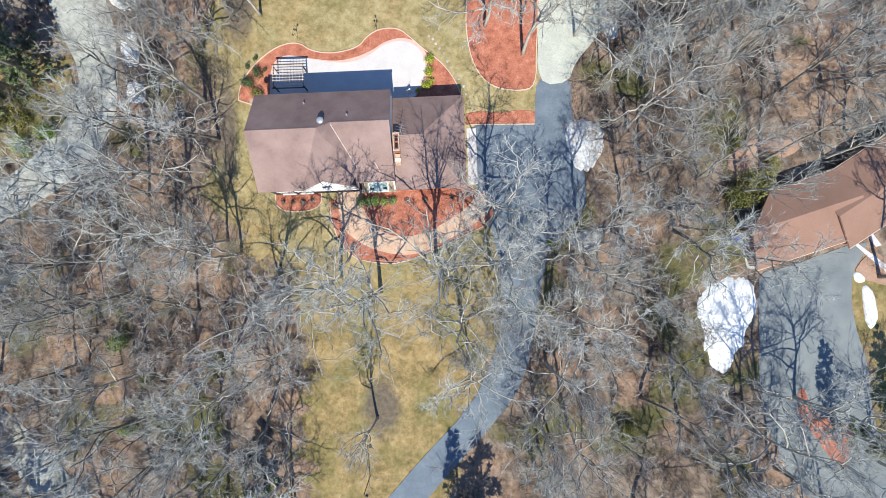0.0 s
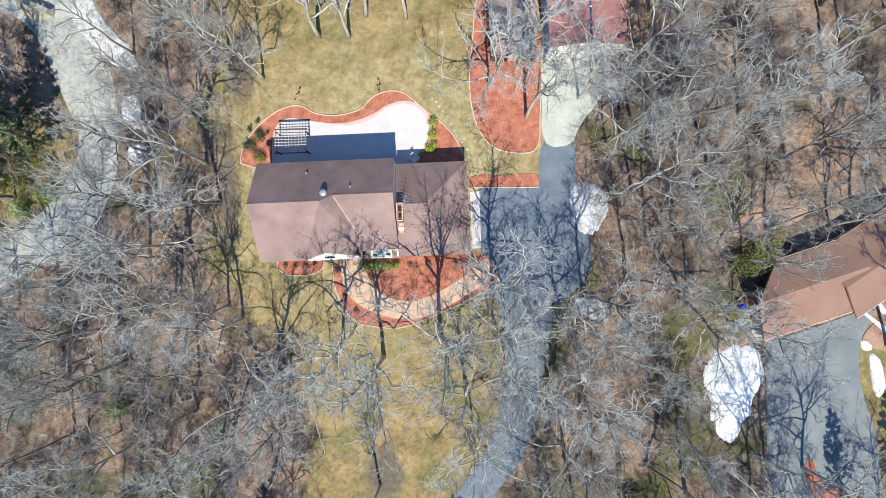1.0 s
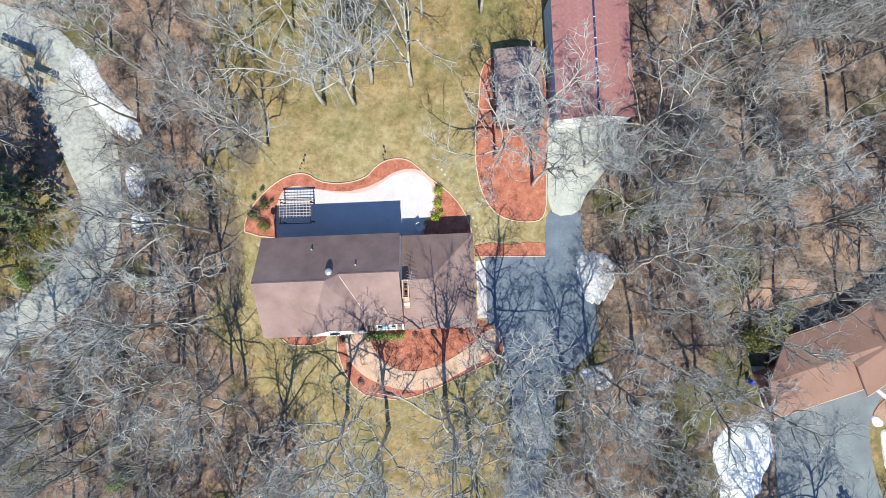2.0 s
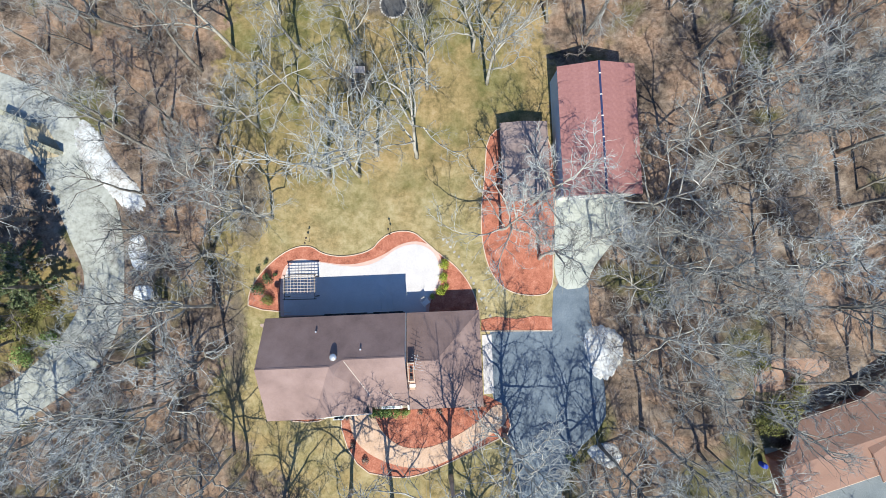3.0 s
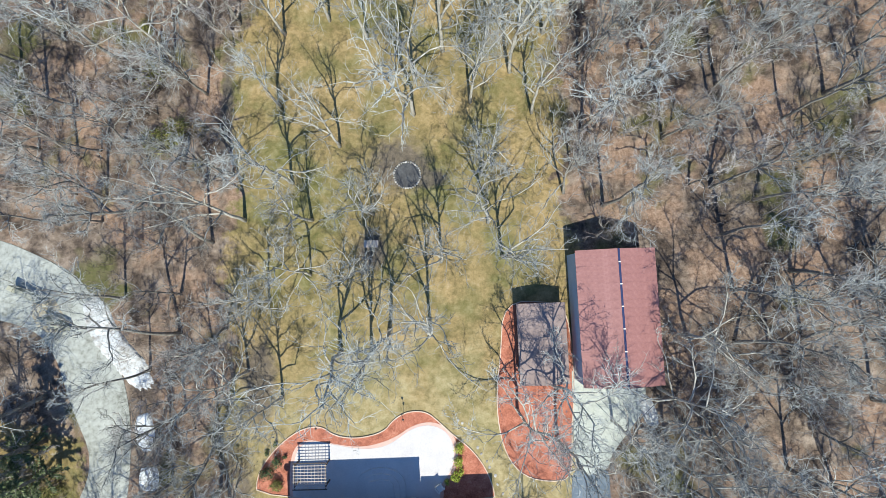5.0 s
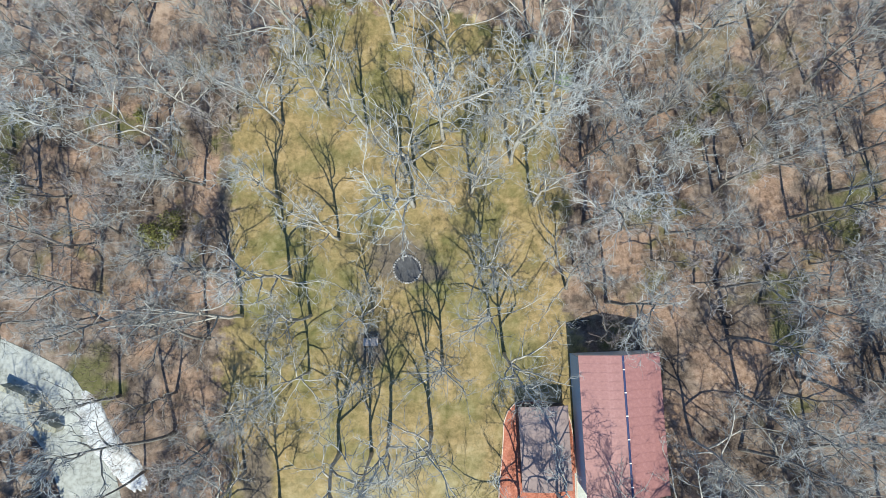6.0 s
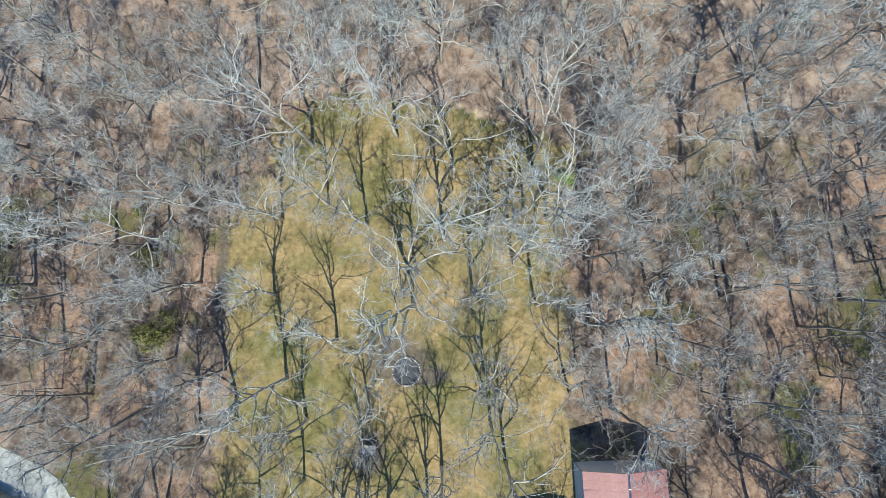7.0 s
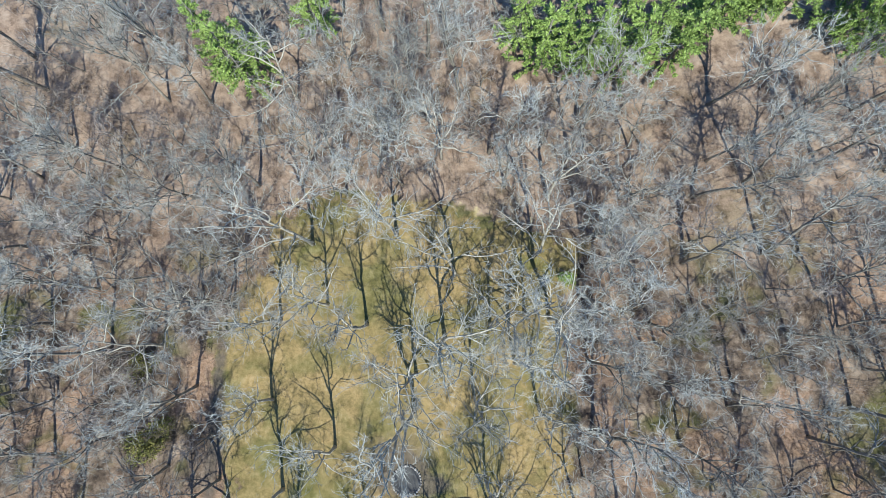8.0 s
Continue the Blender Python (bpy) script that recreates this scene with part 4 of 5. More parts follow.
part("lid", Shape().tube([(0, 0, 0.9), (0, 0, 0.94)], [0.27, 0.25], 14), BLUE_PLASTIC, bin_)
for walk_line in ([(51.2, -1.7), (51.9, -1.7), (54.3, -4.9), (53.6, -5.1)], [(51.0, -4.3), (51.7, -4.9), (56.9, -8.9), (56.3, -9.5), (51.2, -5.0)]):
    sheet("neighbour_walk", walk_line, CONCRETE, "white concrete walk to the neighbouring door", "path", BANK + 0.075)
sheet("side_path", [(38.0, -7.7), (39.6, -7.7), (38.3, -2.3), (36.8, -2.3)], OLD_CONCRETE, "grey concrete strip beside the neighbouring house", "path", BANK + 0.035)
unit = thing("air_conditioner", "dark outdoor air conditioner unit on a concrete strip", "air conditioner", at=(37.7, -3.6, BANK + 0.035))
part("body", Shape().box(-0.45, 0.45, -0.45, 0.45, 0, 0.8), DARK, unit)
grille = part("grille", Shape().tube([(0, 0, 0.8), (0, 0, 0.84)], [0.38, 0.36], 14), GREY_METAL, unit)
for k in range(4):
    part("bar", Shape().box(-0.36, 0.36, -0.3 + 0.18 * k, -0.27 + 0.18 * k, 0.845, 0.86), DARK, grille)


# ---- trees ----
def wander(rng, start, way, length, n, bend, lift):
    """A crooked path: n steps from start, turning at random and lifting towards the light."""
    p, d = Vector(start), Vector(way).normalized()
    out = [p.copy()]
    for _ in range(n):
        d = (d + Vector((rng.gauss(0, bend), rng.gauss(0, bend), rng.gauss(0, bend) + lift))).normalized()
        p = p + d * (length / n)
        out.append(p.copy())
    return out


def sub_way(rng, d, spread):
    """A way that leaves the way d at about spread degrees."""
    a = d.orthogonal().normalized()
    a.rotate(Matrix.Rotation(rng.uniform(0, math.tau), 3, d))
    s = radians(spread + rng.uniform(-12, 12))
    return d * math.cos(s) + a * math.sin(s)


def along(path, u):
    k = min(int(u * (len(path) - 1)), len(path) - 2)
    f = u * (len(path) - 1) - k
    return path[k].lerp(path[k + 1], f), (path[k + 1] - path[k]).normalized()


def bare_tree(seed, tall, limbs, branches, subs, twigs, spread=1.0, fork=0.3, rise=0.5, twig_material=TWIGS, limb_material=BARK):
    """Meshes of a leafless tree: its trunk, each limb, and the crown of branches and twigs; last the crown with the limbs in it."""
    rng = random.Random(seed)
    wood, arms, fine = Shape(), [], Shape()
    lean = Vector((rng.gauss(0, 0.06), rng.gauss(0, 0.06), 1))
    trunk = wander(rng, (0, 0, -0.3), lean, tall * 0.8, 8, 0.08, 0.05)
    r0 = tall * 0.013
    wood.tube(trunk, [r0 * (1.25 if i == 0 else 1 - 0.8 * (i / 8) ** 0.9) for i in range(9)], 7)
    for k in range(limbs):
        u = fork + (0.97 - fork) * (k + rng.uniform(0, 0.8)) / limbs
        p, d = along(trunk, u)
        length = tall * (0.54 - 0.28 * (u - fork) / (1 - fork)) * rng.uniform(0.7, 1.2) * spread
        a = k * 2.4 + rng.uniform(-0.5, 0.5)
        path = wander(rng, p, (math.cos(a), math.sin(a), rise + 0.9 * (u - fork)), length, 7, 0.28 if rise < 1 else 0.2, 0.05 if rise < 1 else 0.09)
        r = r0 * (0.6 - 0.32 * u) * rng.uniform(0.9, 1.3)
        arm = Shape().tube(path, [r * (1 - 0.8 * i / 7) for i in range(8)], 5)
        arms.append(arm)
        for b in range(branches):
            v = 0.2 + 0.8 * (b + rng.uniform(0, 1)) / branches
            q, e = along(path, min(v, 1.0))
            bl = length * (0.56 - 0.3 * v) * rng.uniform(0.6, 1.3)
            bp = wander(rng, q, sub_way(rng, e, 42), bl, 4, 0.40, 0.06)
            br = max(r * (1 - 0.8 * v) * 0.65, 0.034)
            fine.tube([bp[0], bp[1], bp[2], bp[4]], [br, br * 0.8, br * 0.6, 0.012], 3, False)
            for c in range(subs):
                q2, e2 = along(bp, 0.12 + 0.88 * (c + rng.uniform(0, 1)) / subs)
                f2 = sub_way(rng, e2, 38)
                sl = (0.35 + bl * 0.26) * rng.uniform(0.6, 1.4)
                mid = q2 + f2 * sl * 0.5
                f3 = (f2 + Vector((rng.gauss(0, 0.5), rng.gauss(0, 0.5), rng.gauss(0.12, 0.4)))).normalized()
                tip = mid + f3 * sl * 0.55
                w = f2.cross(Vector((rng.gauss(0, 0.5), rng.gauss(0, 0.5), 1))).normalized()
                fine.add([q2 - w * 0.022, q2 + w * 0.022, mid + w * 0.016, mid - w * 0.016, tip], [(0, 1, 2, 3), (3, 2, 4)])
                for _ in range(twigs):
                    q3 = mid.lerp(q2, rng.uniform(-0.1, 0.7)) if rng.random() < 0.45 else mid.lerp(tip, rng.uniform(0, 0.8))
                    f4 = sub_way(rng, f3, 40)
                    side = f4.cross(Vector((rng.gauss(0, 0.5), rng.gauss(0, 0.5), 1))).normalized() * 0.0135
                    fine.add([q3 - side, q3 + side, q3 + f4 * sl * rng.uniform(0.3, 0.7)], [(0, 1, 2)])
    whole = Shape().add(fine.v, fine.f)
    for arm in arms:
        whole.add(arm.v, arm.f)
    full = whole.mesh("crown", twig_material)
    full.materials.append(limb_material)
    full.polygons.foreach_set("material_index", np.repeat([0, 1], [len(fine.f), len(whole.f) - len(fine.f)]).astype(np.int32))
    return wood.mesh("trunk", limb_material, True), [a.mesh("limb", limb_material, True) for a in arms], fine.mesh("crown", twig_material), full


def clump(seed, tall, stems, sprigs, width):
    """Corners and triangles of a clump of thin upright stems with side twigs."""
    rng = random.Random(seed)
    s = Shape()
    for _ in range(stems):
        a, r = rng.uniform(0, math.tau), rng.uniform(0, width)
        p = wander(rng, (r * math.cos(a), r * math.sin(a), -0.1), (0.25 * math.cos(a), 0.25 * math.sin(a), 1), tall * rng.uniform(0.5, 1.1), 3, 0.16, 0.02)
        for k in range(3):
            s.cone(p[k], p[k + 1] + (p[k + 1] - p[k]) * 0.25, 0.035 - 0.009 * k)
        for _ in range(sprigs):
            q, e = along(p, rng.uniform(0.25, 1.0))
            f = sub_way(rng, e, 48)
            l = tall * rng.uniform(0.12, 0.36)
            for a, d, k in ((q, f, l), (q + f * l * 0.4, sub_way(rng, f, 40), l * 0.6), (q + f * l * 0.7, sub_way(rng, f, 45), l * 0.5)):
                side = d.orthogonal().normalized() * 0.014
                s.add([a - side, a + side, a + d * k], [(0, 1, 2)])
    return np.array(s.v), np.array(s.f)


def joined(name, clumps, spots, material, label, category, low, high):
    """ONE mesh of many clumps that nobody could count."""
    rng = random.Random(len(spots))
    verts, faces, n = [], [], 0
    for x, y in spots:
        v, f = clumps[rng.randrange(len(clumps))]
        a, k = rng.uniform(0, math.tau), rng.uniform(low, high)
        c, s = math.cos(a) * k, math.sin(a) * k
        verts.append(np.stack([x + c * v[:, 0] - s * v[:, 1], y + s * v[:, 0] + c * v[:, 1], float(height(x, y)) + k * v[:, 2]], -1))
        faces.append(f + n)
        n += len(v)
    verts, faces = np.concatenate(verts).astype(np.float32), np.concatenate(faces).astype(np.int32)
    me = bpy.data.meshes.new(name)
    me.vertices.add(len(verts))
    me.vertices.foreach_set("co", verts.ravel())
    me.loops.add(faces.size)
    me.loops.foreach_set("vertex_index", faces.ravel())
    me.polygons.add(len(faces))
    me.polygons.foreach_set("loop_start", np.arange(0, faces.size, 3, dtype=np.int32))
    me.update(calc_edges=True)
    me.materials.append(material)
    return tagged(new(name, me), label, category, "", "stuff")


# height, limbs, spread, where the limbs begin, how steeply they rise
KINDS = [(17.5, 10, 0.95, 0.32, 0.9), (16.0, 10, 1.05, 0.3, 0.55), (20, 9, 1.0, 0.28, 2.0), (15.5, 10, 1.05, 0.28, 0.6), (21, 8, 1.0, 0.24, 2.3), (19, 8, 0.95, 0.28, 1.9)]
TALL = [bare_tree(11 + i, h, l, *((7, 5, 3) if up > 1 else (9, 6, 4)), sp, fk, up, TWIGS, LIT_BARK) for i, (h, l, sp, fk, up) in enumerate(KINDS)]
WOOD = [bare_tree(21 + i, h, l, 9, 6, 3, sp, fk, up) for i, (h, l, sp, fk, up) in enumerate([*KINDS[:4], (19, 9, 0.62, 0.5, 0.9), (20, 8, 0.55, 0.58, 0.8)])]
SMALL = [bare_tree(31 + i, h, l, 5, 5, 3, sp, 0.25, 0.8, SAPLING_TWIGS) for i, (h, l, sp) in enumerate([(10, 8, 0.9), (12, 7, 0.75), (8, 8, 1.05)])]
BRUSH = [clump(51 + i, h, n, 9, w) for i, (h, n, w) in enumerate([(3.0, 14, 1.7), (2.2, 14, 1.9), (4.4, 11, 1.6), (6.0, 9, 1.8)])]


def plant_tree(x, y, name, meshes, turn, size, label, group, limbs=False):
    t = thing(name, label, name, group, at=(x, y, float(height(x, y))), turn=turn)
    t.scale = (size, size, size * random.uniform(0.92, 1.08))
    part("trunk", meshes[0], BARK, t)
    if limbs:
        for limb in meshes[1]:
            part("limb", limb, BARK, t)
    part("crown", meshes[2 if limbs else 3], TWIGS, t)
    return t


# trees of the garden, one by one: x, y, kind, size
GARDEN = [(-43.5, 3.0, 1, 1.05), (-48.5, -1.5, 0, 1.0), (-53.5, -4.5, 3, 1.0), (-39.6, 9.5, 3, 0.9), (-6.9, -10.6, 0, 1.25), (0.2, -6.9, 2, 1.15), (7.2, -6.4, 3, 1.1), (6.9, -1.9, 1, 1.2), (-12.1, -8.6, 1, 1.25), (3.5, -14.2, 3, 1.1), (-26.6, -4.0, 1, 1.0), (-7.3, -26.7, 5, 0.75), (4.2, -20.4, 3, 0.95), (-18.4, -33.5, 1, 1.0), (8.3, -11.4, 1, 0.95), 
          (-24.9, -5.6, 5, 0.9), (-20.1, -12.3, 4, 0.9), (-32.7, -2.7, 1, 1.1), (-29.7, 14.1, 2, 0.95), (-40.5, -6.8, 3, 1.0), (-36.8, -20.6, 0, 1.0), (-26, -22.4, 1, 0.95), (24.7, 10.4, 1, 1.1), (19.6, -7.8, 3, 1.0), (17, -27.8, 1, 1.0),
          (-22.5, 25.2, 0, 0.85), (-15.3, 30.6, 4, 1.05), (-9.3, 33.4, 5, 1.1), (-11.4, 30.6, 2, 0.9), (5.0, 42.7, 2, 0.9), (10.4, 27.0, 1, 1.15), (6.6, 23.8, 3, 1.05), (11.5, 20.0, 5, 1.0), (18.2, 22.5, 0, 0.9), (24.8, 19.2, 3, 1.05), (-26.8, 28.4, 1, 0.95), (-19.4, 40.3, 3, 0.85),
          (-22.0, 52.2, 2, 0.9), (-28.0, 47.3, 4, 0.9), (-4.1, 33.0, 4, 0.95), (-19.3, 47.4, 5, 0.85), (-11.5, 48.1, 1, 0.8), (-20.1, 82.1, 4, 0.95), (-2.6, 70.0, 2, 1.05), (6.2, 67.0, 5, 1.0), (10.6, 72.4, 4, 1.0), (-6.4, 61.3, 4, 1.0), (-6.2, 65.6, 3, 1.1), (3.2, 47.0, 4, 0.8),
          (3.0, 71.8, 1, 1.05), (7.4, 73.3, 3, 1.1), (-17.7, 74.2, 0, 0.9), (-12.6, 71.8, 5, 0.95), (-23.6, 72.3, 2, 0.85), (-33.4, 73.4, 1, 1.0), (-38.4, 69.0, 3, 1.0), (16.8, 79.0, 0, 1.0), (-23.4, 102.6, 3, 1.1), (-3.2, 94.0, 1, 1.05), (11.0, 88.2, 5, 1.0),
          (2.3, 53.3, 0, 0.85), (9.0, 61.5, 5, 0.85), (-1.5, 78.0, 4, 0.9), (-24.0, 62.5, 5, 0.8), (-2.8, 42.0, 2, 0.8), (-16.0, 57.0, 4, 0.75), (-12.5, 40.5, 5, 0.8), (-9.0, 83.5, 2, 0.95), (8.8, 80.5, 4, 0.9), (-24.5, 37.0, 0, 0.8), (1.0, 63.0, 2, 0.85), (23.9, 26.6, 3, 1.15), (50.0, 9.0, 1, 0.9), (58, 11, 0, 0.9), (36.6, 1.6, 5, 0.75), (43.4, -23.2, 1, 1.0), (47.5, 5.6, 5, 0.7), (15.7, -6.6, 1, 1.05), (25.6, 22.8, 1, 1.0), (21.8, 16.6, 3, 0.9), (-31.5, 3.5, 2, 0.9), (27.0, 33.0, 3, 1.0), (14.8, -12.5, 1, 1.1), (14.2, -19.6, 3, 1.05), (12.8, -26.5, 0, 0.9), (40.2, -30.5, 1, 1.0), (46.5, -35.5, 3, 1.0), (53.5, -31, 1, 0.95), (37.2, -26.5, 3, 1.1), (39.0, -22.4, 1, 0.9)]
for x, y, k, s in GARDEN:
    plant_tree(x, y, "tree", TALL[k], random.uniform(0, 360), s, "bare grey hardwood tree standing in the tan lawn" if inside(LAWN, x, y) > 0 else "broad bare grey hardwood tree at the lawn's edge", "garden trees", True)

# the woods round about, spaced at random and kept off lawn, paving and roofs
CLEAR = [(DRIVE, 0.6), (BARN_DRIVE, 0.8), (ROAD_WEST, 1.6), (NEIGHBOUR_DRIVE, 0.8), (BED_EAST, 0.5), (BED_SOUTH, 0.5), (BED_NORTH, 1.0),
         ([(12.5, 26), (24, 26), (24, 45), (12.5, 45)], 1.0), ([(5, 101), (58, 100), (58, 116), (5, 116)], 0.0), ([(-34, 98), (-25, 98), (-25, 110), (-34, 110)], 0.0), ([(36, -9.5), (50, -6.6), (63, -6.6), (63, 10), (50, 10), (42, 3.4), (36.3, 2.2)], 0.5), (NEIGHBOUR_LAWN, 0.0), ([(31, -8), (40, -8), (40, -21), (31, -21)], 0.0)]


def free(x, y, room=0.0):
    return inside(LAWN, x, y) < -room and all(inside(c, x, y) < -m for c, m in CLEAR)


def scatter(count, gap, seed, room):
    rng = random.Random(seed)
    spots, cells = [], {}
    for _ in range(count * 12):
        if len(spots) >= count:
            break
        x, y = rng.uniform(-66, 63), rng.uniform(-46, 118)
        c = (int(x // gap), int(y // gap))
        if any((x - a) ** 2 + (y - b) ** 2 < gap * gap for i in (-1, 0, 1) for j in (-1, 0, 1) for a, b in cells.get((c[0] + i, c[1] + j), ())):
            continue
        if free(x, y, room):
            spots.append((x, y))
            cells.setdefault(c, []).append((x, y))
    return spots


far_from_garden = [(x, y) for x, y in scatter(300, 4.6, 5, 0.3) if all((x - g[0]) ** 2 + (y - g[1]) ** 2 > 14 for g in GARDEN)]
for x, y in far_from_garden[:226]:
    plant_tree(x, y, "tree", random.choice(WOOD), random.uniform(0, 360), random.uniform(0.72, 1.08), "tall bare grey hardwood tree in the leaf-strewn woods", "woodland trees")
for x, y in scatter(215, 3.6, 6, 0.0):
    plant_tree(x, y, "sapling", random.choice(SMALL), random.uniform(0, 360), random.uniform(0.65, 1.2), "slender bare young tree in the understorey", "young trees")
joined("brush", BRUSH, scatter(820, 2.1, 7, -1.0), BRUSH_TWIGS, "brown leafless brush covering the woodland floor", "brush", 0.6, 1.25)


# ---- evergreens and shrubs ----
def leaf_cloud(seed, blobs, leaves, leaf, material, name="crown"):
    """Many small leaf blades in uneven clumps."""
    rng = random.Random(seed)
    s = Shape()
    for cx, cy, cz, r in blobs:
        for _ in range(int(leaves * r * r)):
            d = Vector((rng.gauss(0, 1), rng.gauss(0, 1), rng.gauss(0, 1))).normalized() * r * rng.uniform(0.6, 1.12)
            p = Vector((cx, cy, cz)) + d
            a = Vector((rng.gauss(0, 1), rng.gauss(0, 1), rng.gauss(0, 0.6))).normalized()
            b = a.cross(d.normalized() + Vector((0, 0, 0.3))).normalized()
            l = leaf * rng.uniform(0.6, 1.3)
            s.add([p - b * l * 0.3, p + a * l * 0.5, p + b * l * 0.3, p - a * l * 0.5], [(0, 1, 2, 3)])
    return s.mesh(name, material)


def pine_meshes(seed, tall, wide, needles=NEEDLES):
    rng = random.Random(seed)
    wood = Shape().tube([(0, 0, -0.3), (0, 0, tall * 0.5), (0, 0, tall)], [tall * 0.018, tall * 0.011, 0.02], 7)
    s = Shape()
    for k in range(int(tall * 4.5)):
        u = 0.12 + 0.86 * k / (tall * 4.5)
        z, a = tall * u, rng.uniform(0, math.tau)
        length = wide * (1 - u) ** 0.75 * rng.uniform(0.7, 1.15) + 0.25
        path = wander(rng, (0, 0, z), (math.cos(a), math.sin(a), 0.05), length, 4, 0.08, 0.02)
        wood.tube(path, [0.04, 0.03, 0.025, 0.018, 0.01], 3, False)
        for _ in range(int(9 + length * 17)):
            q, e = along(path, rng.uniform(0.15, 1.0))
            for _ in range(2):
                f = sub_way(rng, e, 50)
                w = f.cross(Vector((rng.gauss(0, 0.3), rng.gauss(0, 0.3), 1))).normalized() * 0.065
                l = rng.uniform(0.22, 0.5)
                s.add([q - w * 0.3, q + f * l * 0.5 - w, q + f * l, q + f * l * 0.5 + w], [(0, 1, 2, 3)])
    return wood.mesh("trunk", BARK, True), s.mesh("crown", needles)


PINES = [pine_meshes(71, 14, 3.4), pine_meshes(72, 10, 3.0), pine_meshes(73, 14, 2.6, DARK_NEEDLES), pine_meshes(74, 10, 2.4, DARK_NEEDLES)]
for x, y, k, s in [(7.0, 109.5, 0, 1.0), (10.0, 107.2, 1, 1.15), (12.8, 108.8, 0, 1.0), (15.5, 106.6, 0, 0.95), (18.2, 108.2, 0, 1.05), (20.8, 106.4, 1, 1.2), (23.5, 108.4, 0, 1.0), (26.5, 106.2, 1, 1.1), (28.5, 108.8, 0, 0.95), (31, 110.5, 0, 1.0), (33.2, 111.4, 1, 1.1), (37.4, 112.2, 0, 0.9), (41.8, 113.2, 0, 0.9), (35, 114, 0, 1.0),
                   # the four at y -38 and beyond are unseen, added to shade lane and driveway
                   (39.5, 114.5, 1, 1.1), (46.5, 110.5, 1, 1.1), (48.0, 108.5, 0, 0.95), (51.5, 107.5, 1, 1.1), (55, 107, 0, 1.0), (53, 111, 0, 1.0), (-55, -38, 2, 1.0), (-50, -43, 2, 1.1), (-29.6, 104.8, 1, 1.2), (-31.4, 106.4, 0, 0.95), (-28.2, 107.0, 1, 1.0), (-20, 112, 0, 1.0), (48, -26.6, 2, 0.76), (54.6, -25.5, 2, 0.78), (-49.8, 16.6, 2, 0.9), (-51.8, 19.8, 2, 0.95), (-55, 14.3, 3, 1.3), (-61, 14, 2, 1.0), (-21.5, -37, 1, 1.0), (3.4, -41.2, 2, 0.95), (6.6, -41.6, 3, 1.3)]:
    t = thing("pine_tree", "dense green conifer with spreading boughs at the wood's edge" if k < 2 else "dark slender conifer beside the pavement, some added unseen for their shade", "tree", "conifers", at=(x, y, float(height(x, y))), turn=random.uniform(0, 360))
    t.scale = (1.15 * s, 1.15 * s, 1.1 * s)
    part("trunk", PINES[k][0], BARK, t)
    part("crown", PINES[k][1], NEEDLES, t)


def shrub(x, y, size, material, label, seed, group, stretch=1.0):
    rng = random.Random(seed)
    blobs = [(rng.uniform(-0.45, 0.45) * size, rng.uniform(-0.45, 0.45) * size, size * rng.uniform(0.4, 0.8), size * rng.uniform(0.35, 0.6)) for _ in range(7)]
    t = thing("shrub", label, "shrub", group, at=(x, y, float(height(x, y)) + 0.03), turn=rng.uniform(0, 360))
    t.scale = (stretch, 1, 1)
    stems = Shape()
    for cx, cy, cz, r in blobs:
        stems.tube([(cx * 0.2, cy * 0.2, -0.1), (cx, cy, cz)], [0.03, 0.015], 4)
    part("stems", stems, BARK, t)
    part("leaves", leaf_cloud(seed, blobs, 420 / max(size, 0.5) ** 1.2, 0.16 * size ** 0.5, material, "leaves"), material, t)


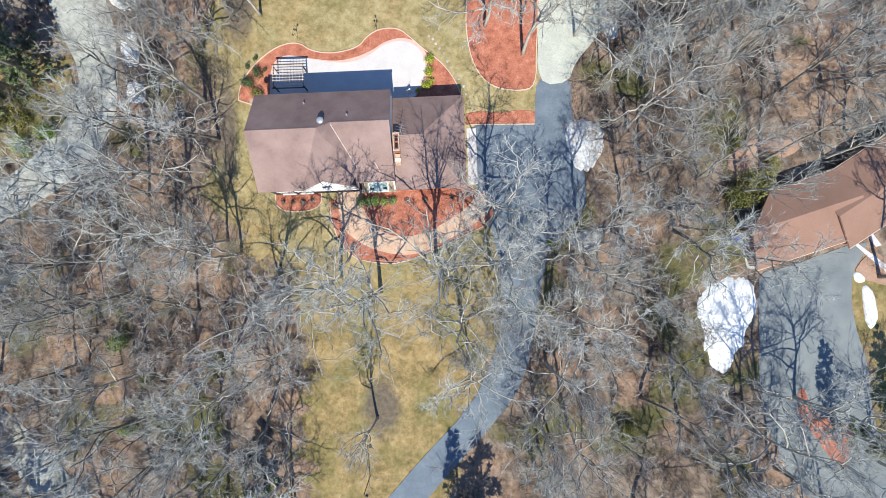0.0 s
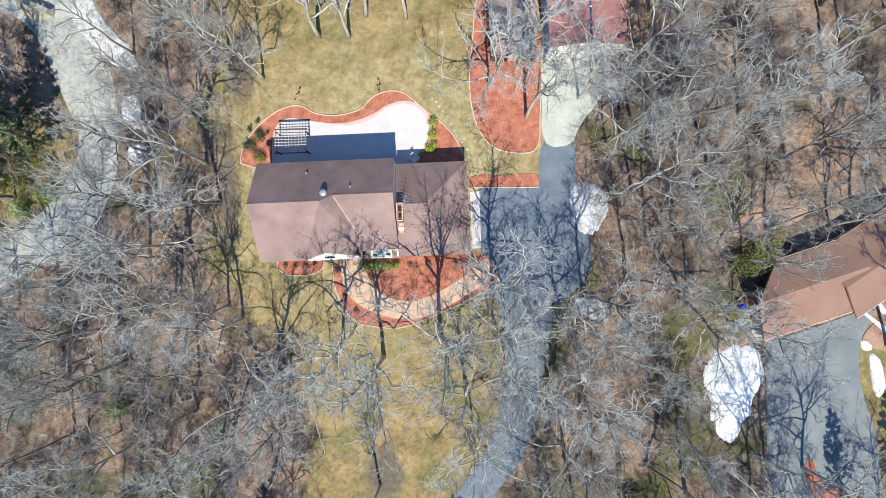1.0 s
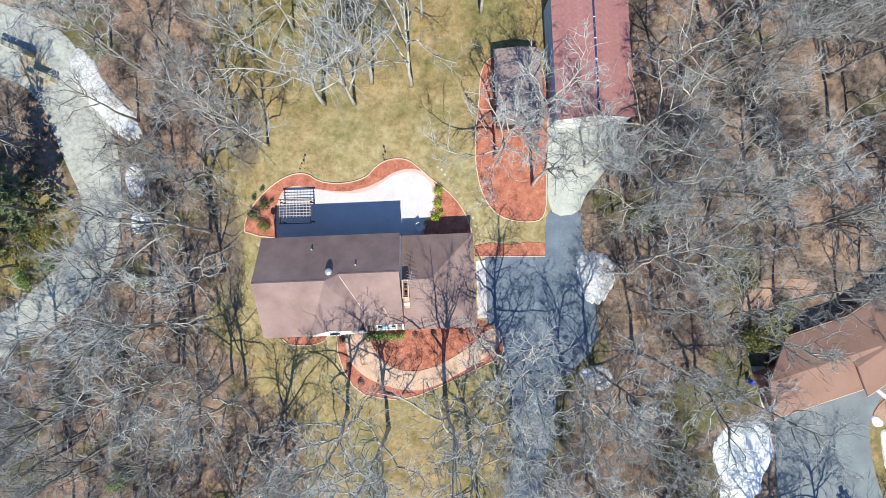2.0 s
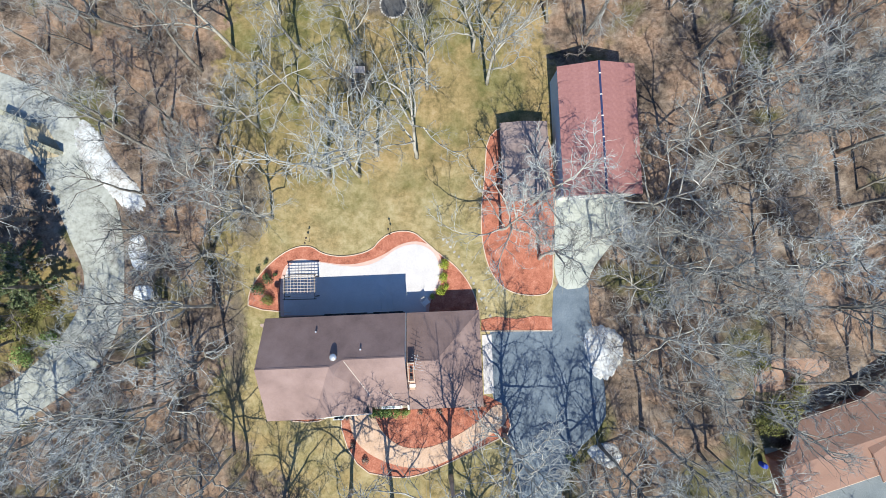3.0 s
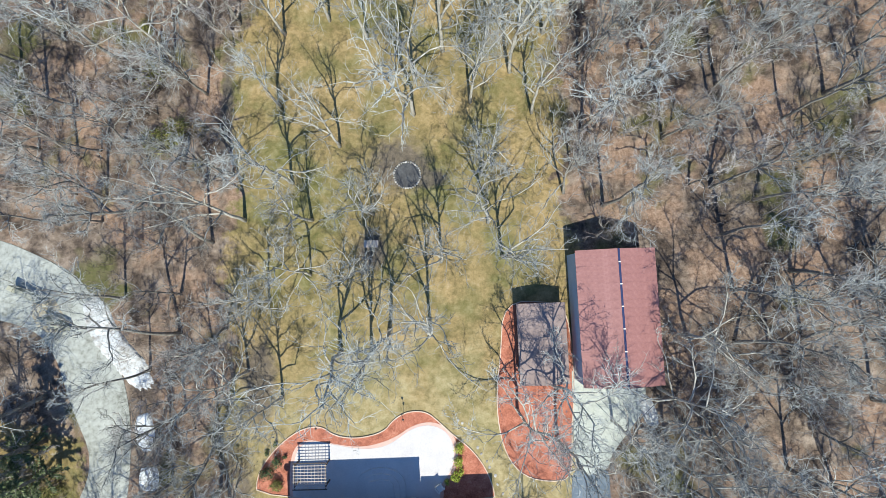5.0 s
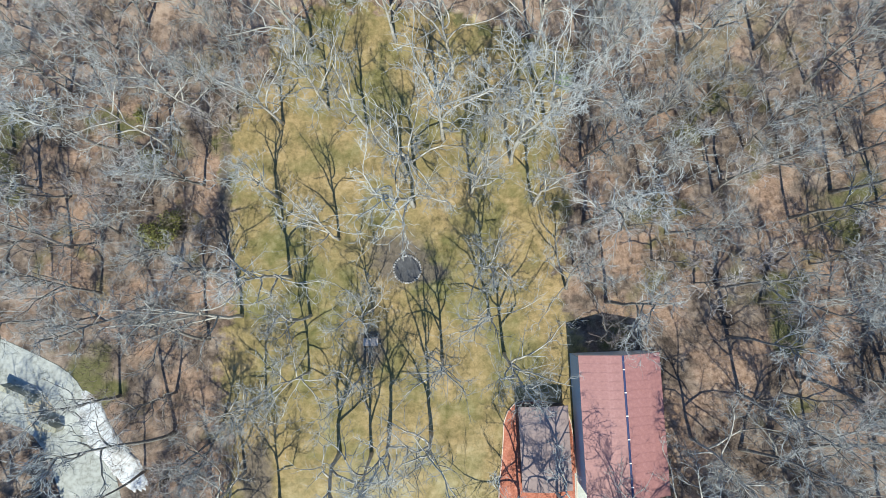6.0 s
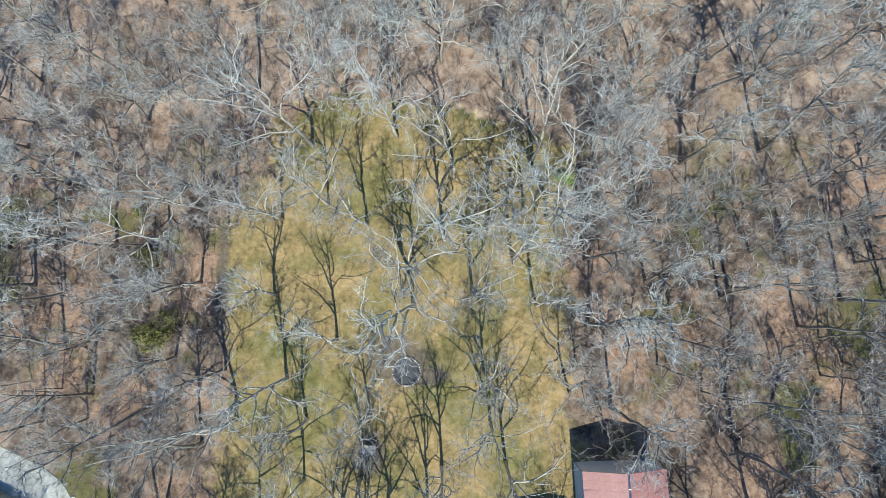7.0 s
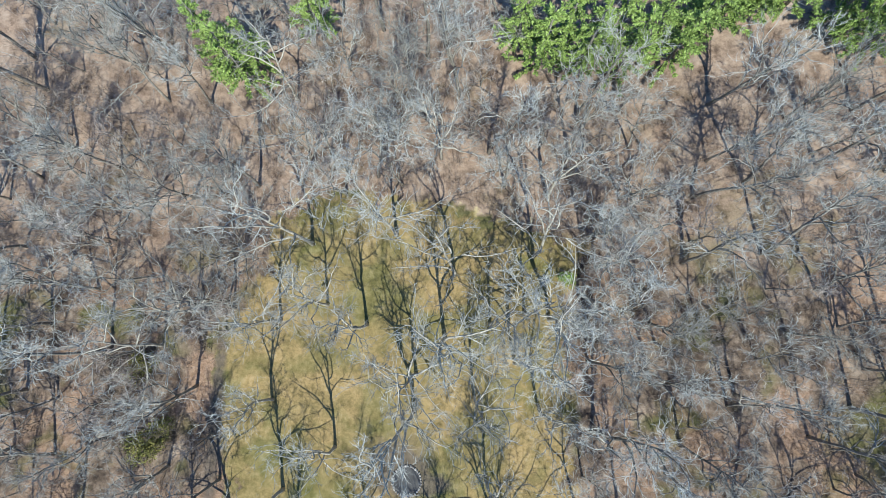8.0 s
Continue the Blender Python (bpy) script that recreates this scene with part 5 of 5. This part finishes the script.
for i, (x, y, s) in enumerate([(-0.6, 19.3, 0.8), (-0.55, 17.6, 0.8), (-0.3, 16.5, 0.6), (-1.05, 15.95, 0.8), (-2.1, 15.2, 0.5)]):
    shrub(x, y, s, BOX_LEAVES, "bright yellow-green clipped shrub in red mulch", 100 + i, "patio shrubs")
for i, (x, y, s) in enumerate([(-23.9, 16.1, 1.05), (-22.7, 17.5, 0.95), (-22.8, 14.7, 1.0), (-24.0, 18.6, 0.5), (-23.1, 19.6, 0.45), (-21.9, 18.0, 0.4)]):
    shrub(x, y, s, OLIVE_LEAVES if i == 2 else DARK_LEAVES, "dark green rounded shrub in red mulch beside the patio", 120 + i, "bed shrubs")
for i in range(5):
    shrub(-9.3 + 0.95 * i, 0.95, 0.8, NEEDLES, "clipped green hedge plant under the front window", 130 + i, "front hedge")
for i, (x, y, s, m) in enumerate([(-38.6, 57.5, 2.5, OLIVE_LEAVES), (-36.9, 59.4, 1.8, OLIVE_LEAVES), (-40.2, 66.5, 2.2, OLIVE_LEAVES), (-53, 8, 1.6, NEEDLES), (-49.5, 9.8, 1.4, NEEDLES), (-52.5, 12.4, 2.2, OLIVE_LEAVES), (-50.2, 13.9, 1.6, OLIVE_LEAVES), (-56, 11, 2.0, OLIVE_LEAVES), (-57.5, 8, 1.8, NEEDLES), (36.4, 7.4, 1.3, OLIVE_LEAVES), (-40, -17, 1.6, NEEDLES),
                                  (-36.5, -22, 1.2, OLIVE_LEAVES), (24, -28, 1.4, OLIVE_LEAVES), (12.5, 77.5, 1.3, NEEDLES), (-42, 73, 1.2, OLIVE_LEAVES), (-39, -28, 1.3, NEEDLES), (15, -4.5, 0.6, BOX_LEAVES),
                                  (36.6, 0.7, 1.9, OLIVE_LEAVES), (38.3, 2.6, 2.2, OLIVE_LEAVES), (40.6, 4.6, 1.7, OLIVE_LEAVES)]):
    shrub(x, y, s, m, "loose evergreen bush among bare trees", 140 + i, "woodland bushes", 1.2)
for i, (x, y, s) in enumerate([(-19.4, 0.9, 0.45), (-18.1, 0.85, 0.45), (-16.9, 0.8, 0.5), (-15.6, 1.1, 0.4), (-12.7, 0.4, 0.5), (-11.9, -3.0, 0.5), (-10.4, -4.9, 0.5), (-3.6, 0.9, 0.45), (-1.2, 1.2, 0.5), (2.2, 1.4, 0.5), (4.4, 1.9, 0.5)]):
    shrub(x, y, s, BRUSH_TWIGS, "dormant brown shrub in red mulch", 170 + i, "dormant shrubs")
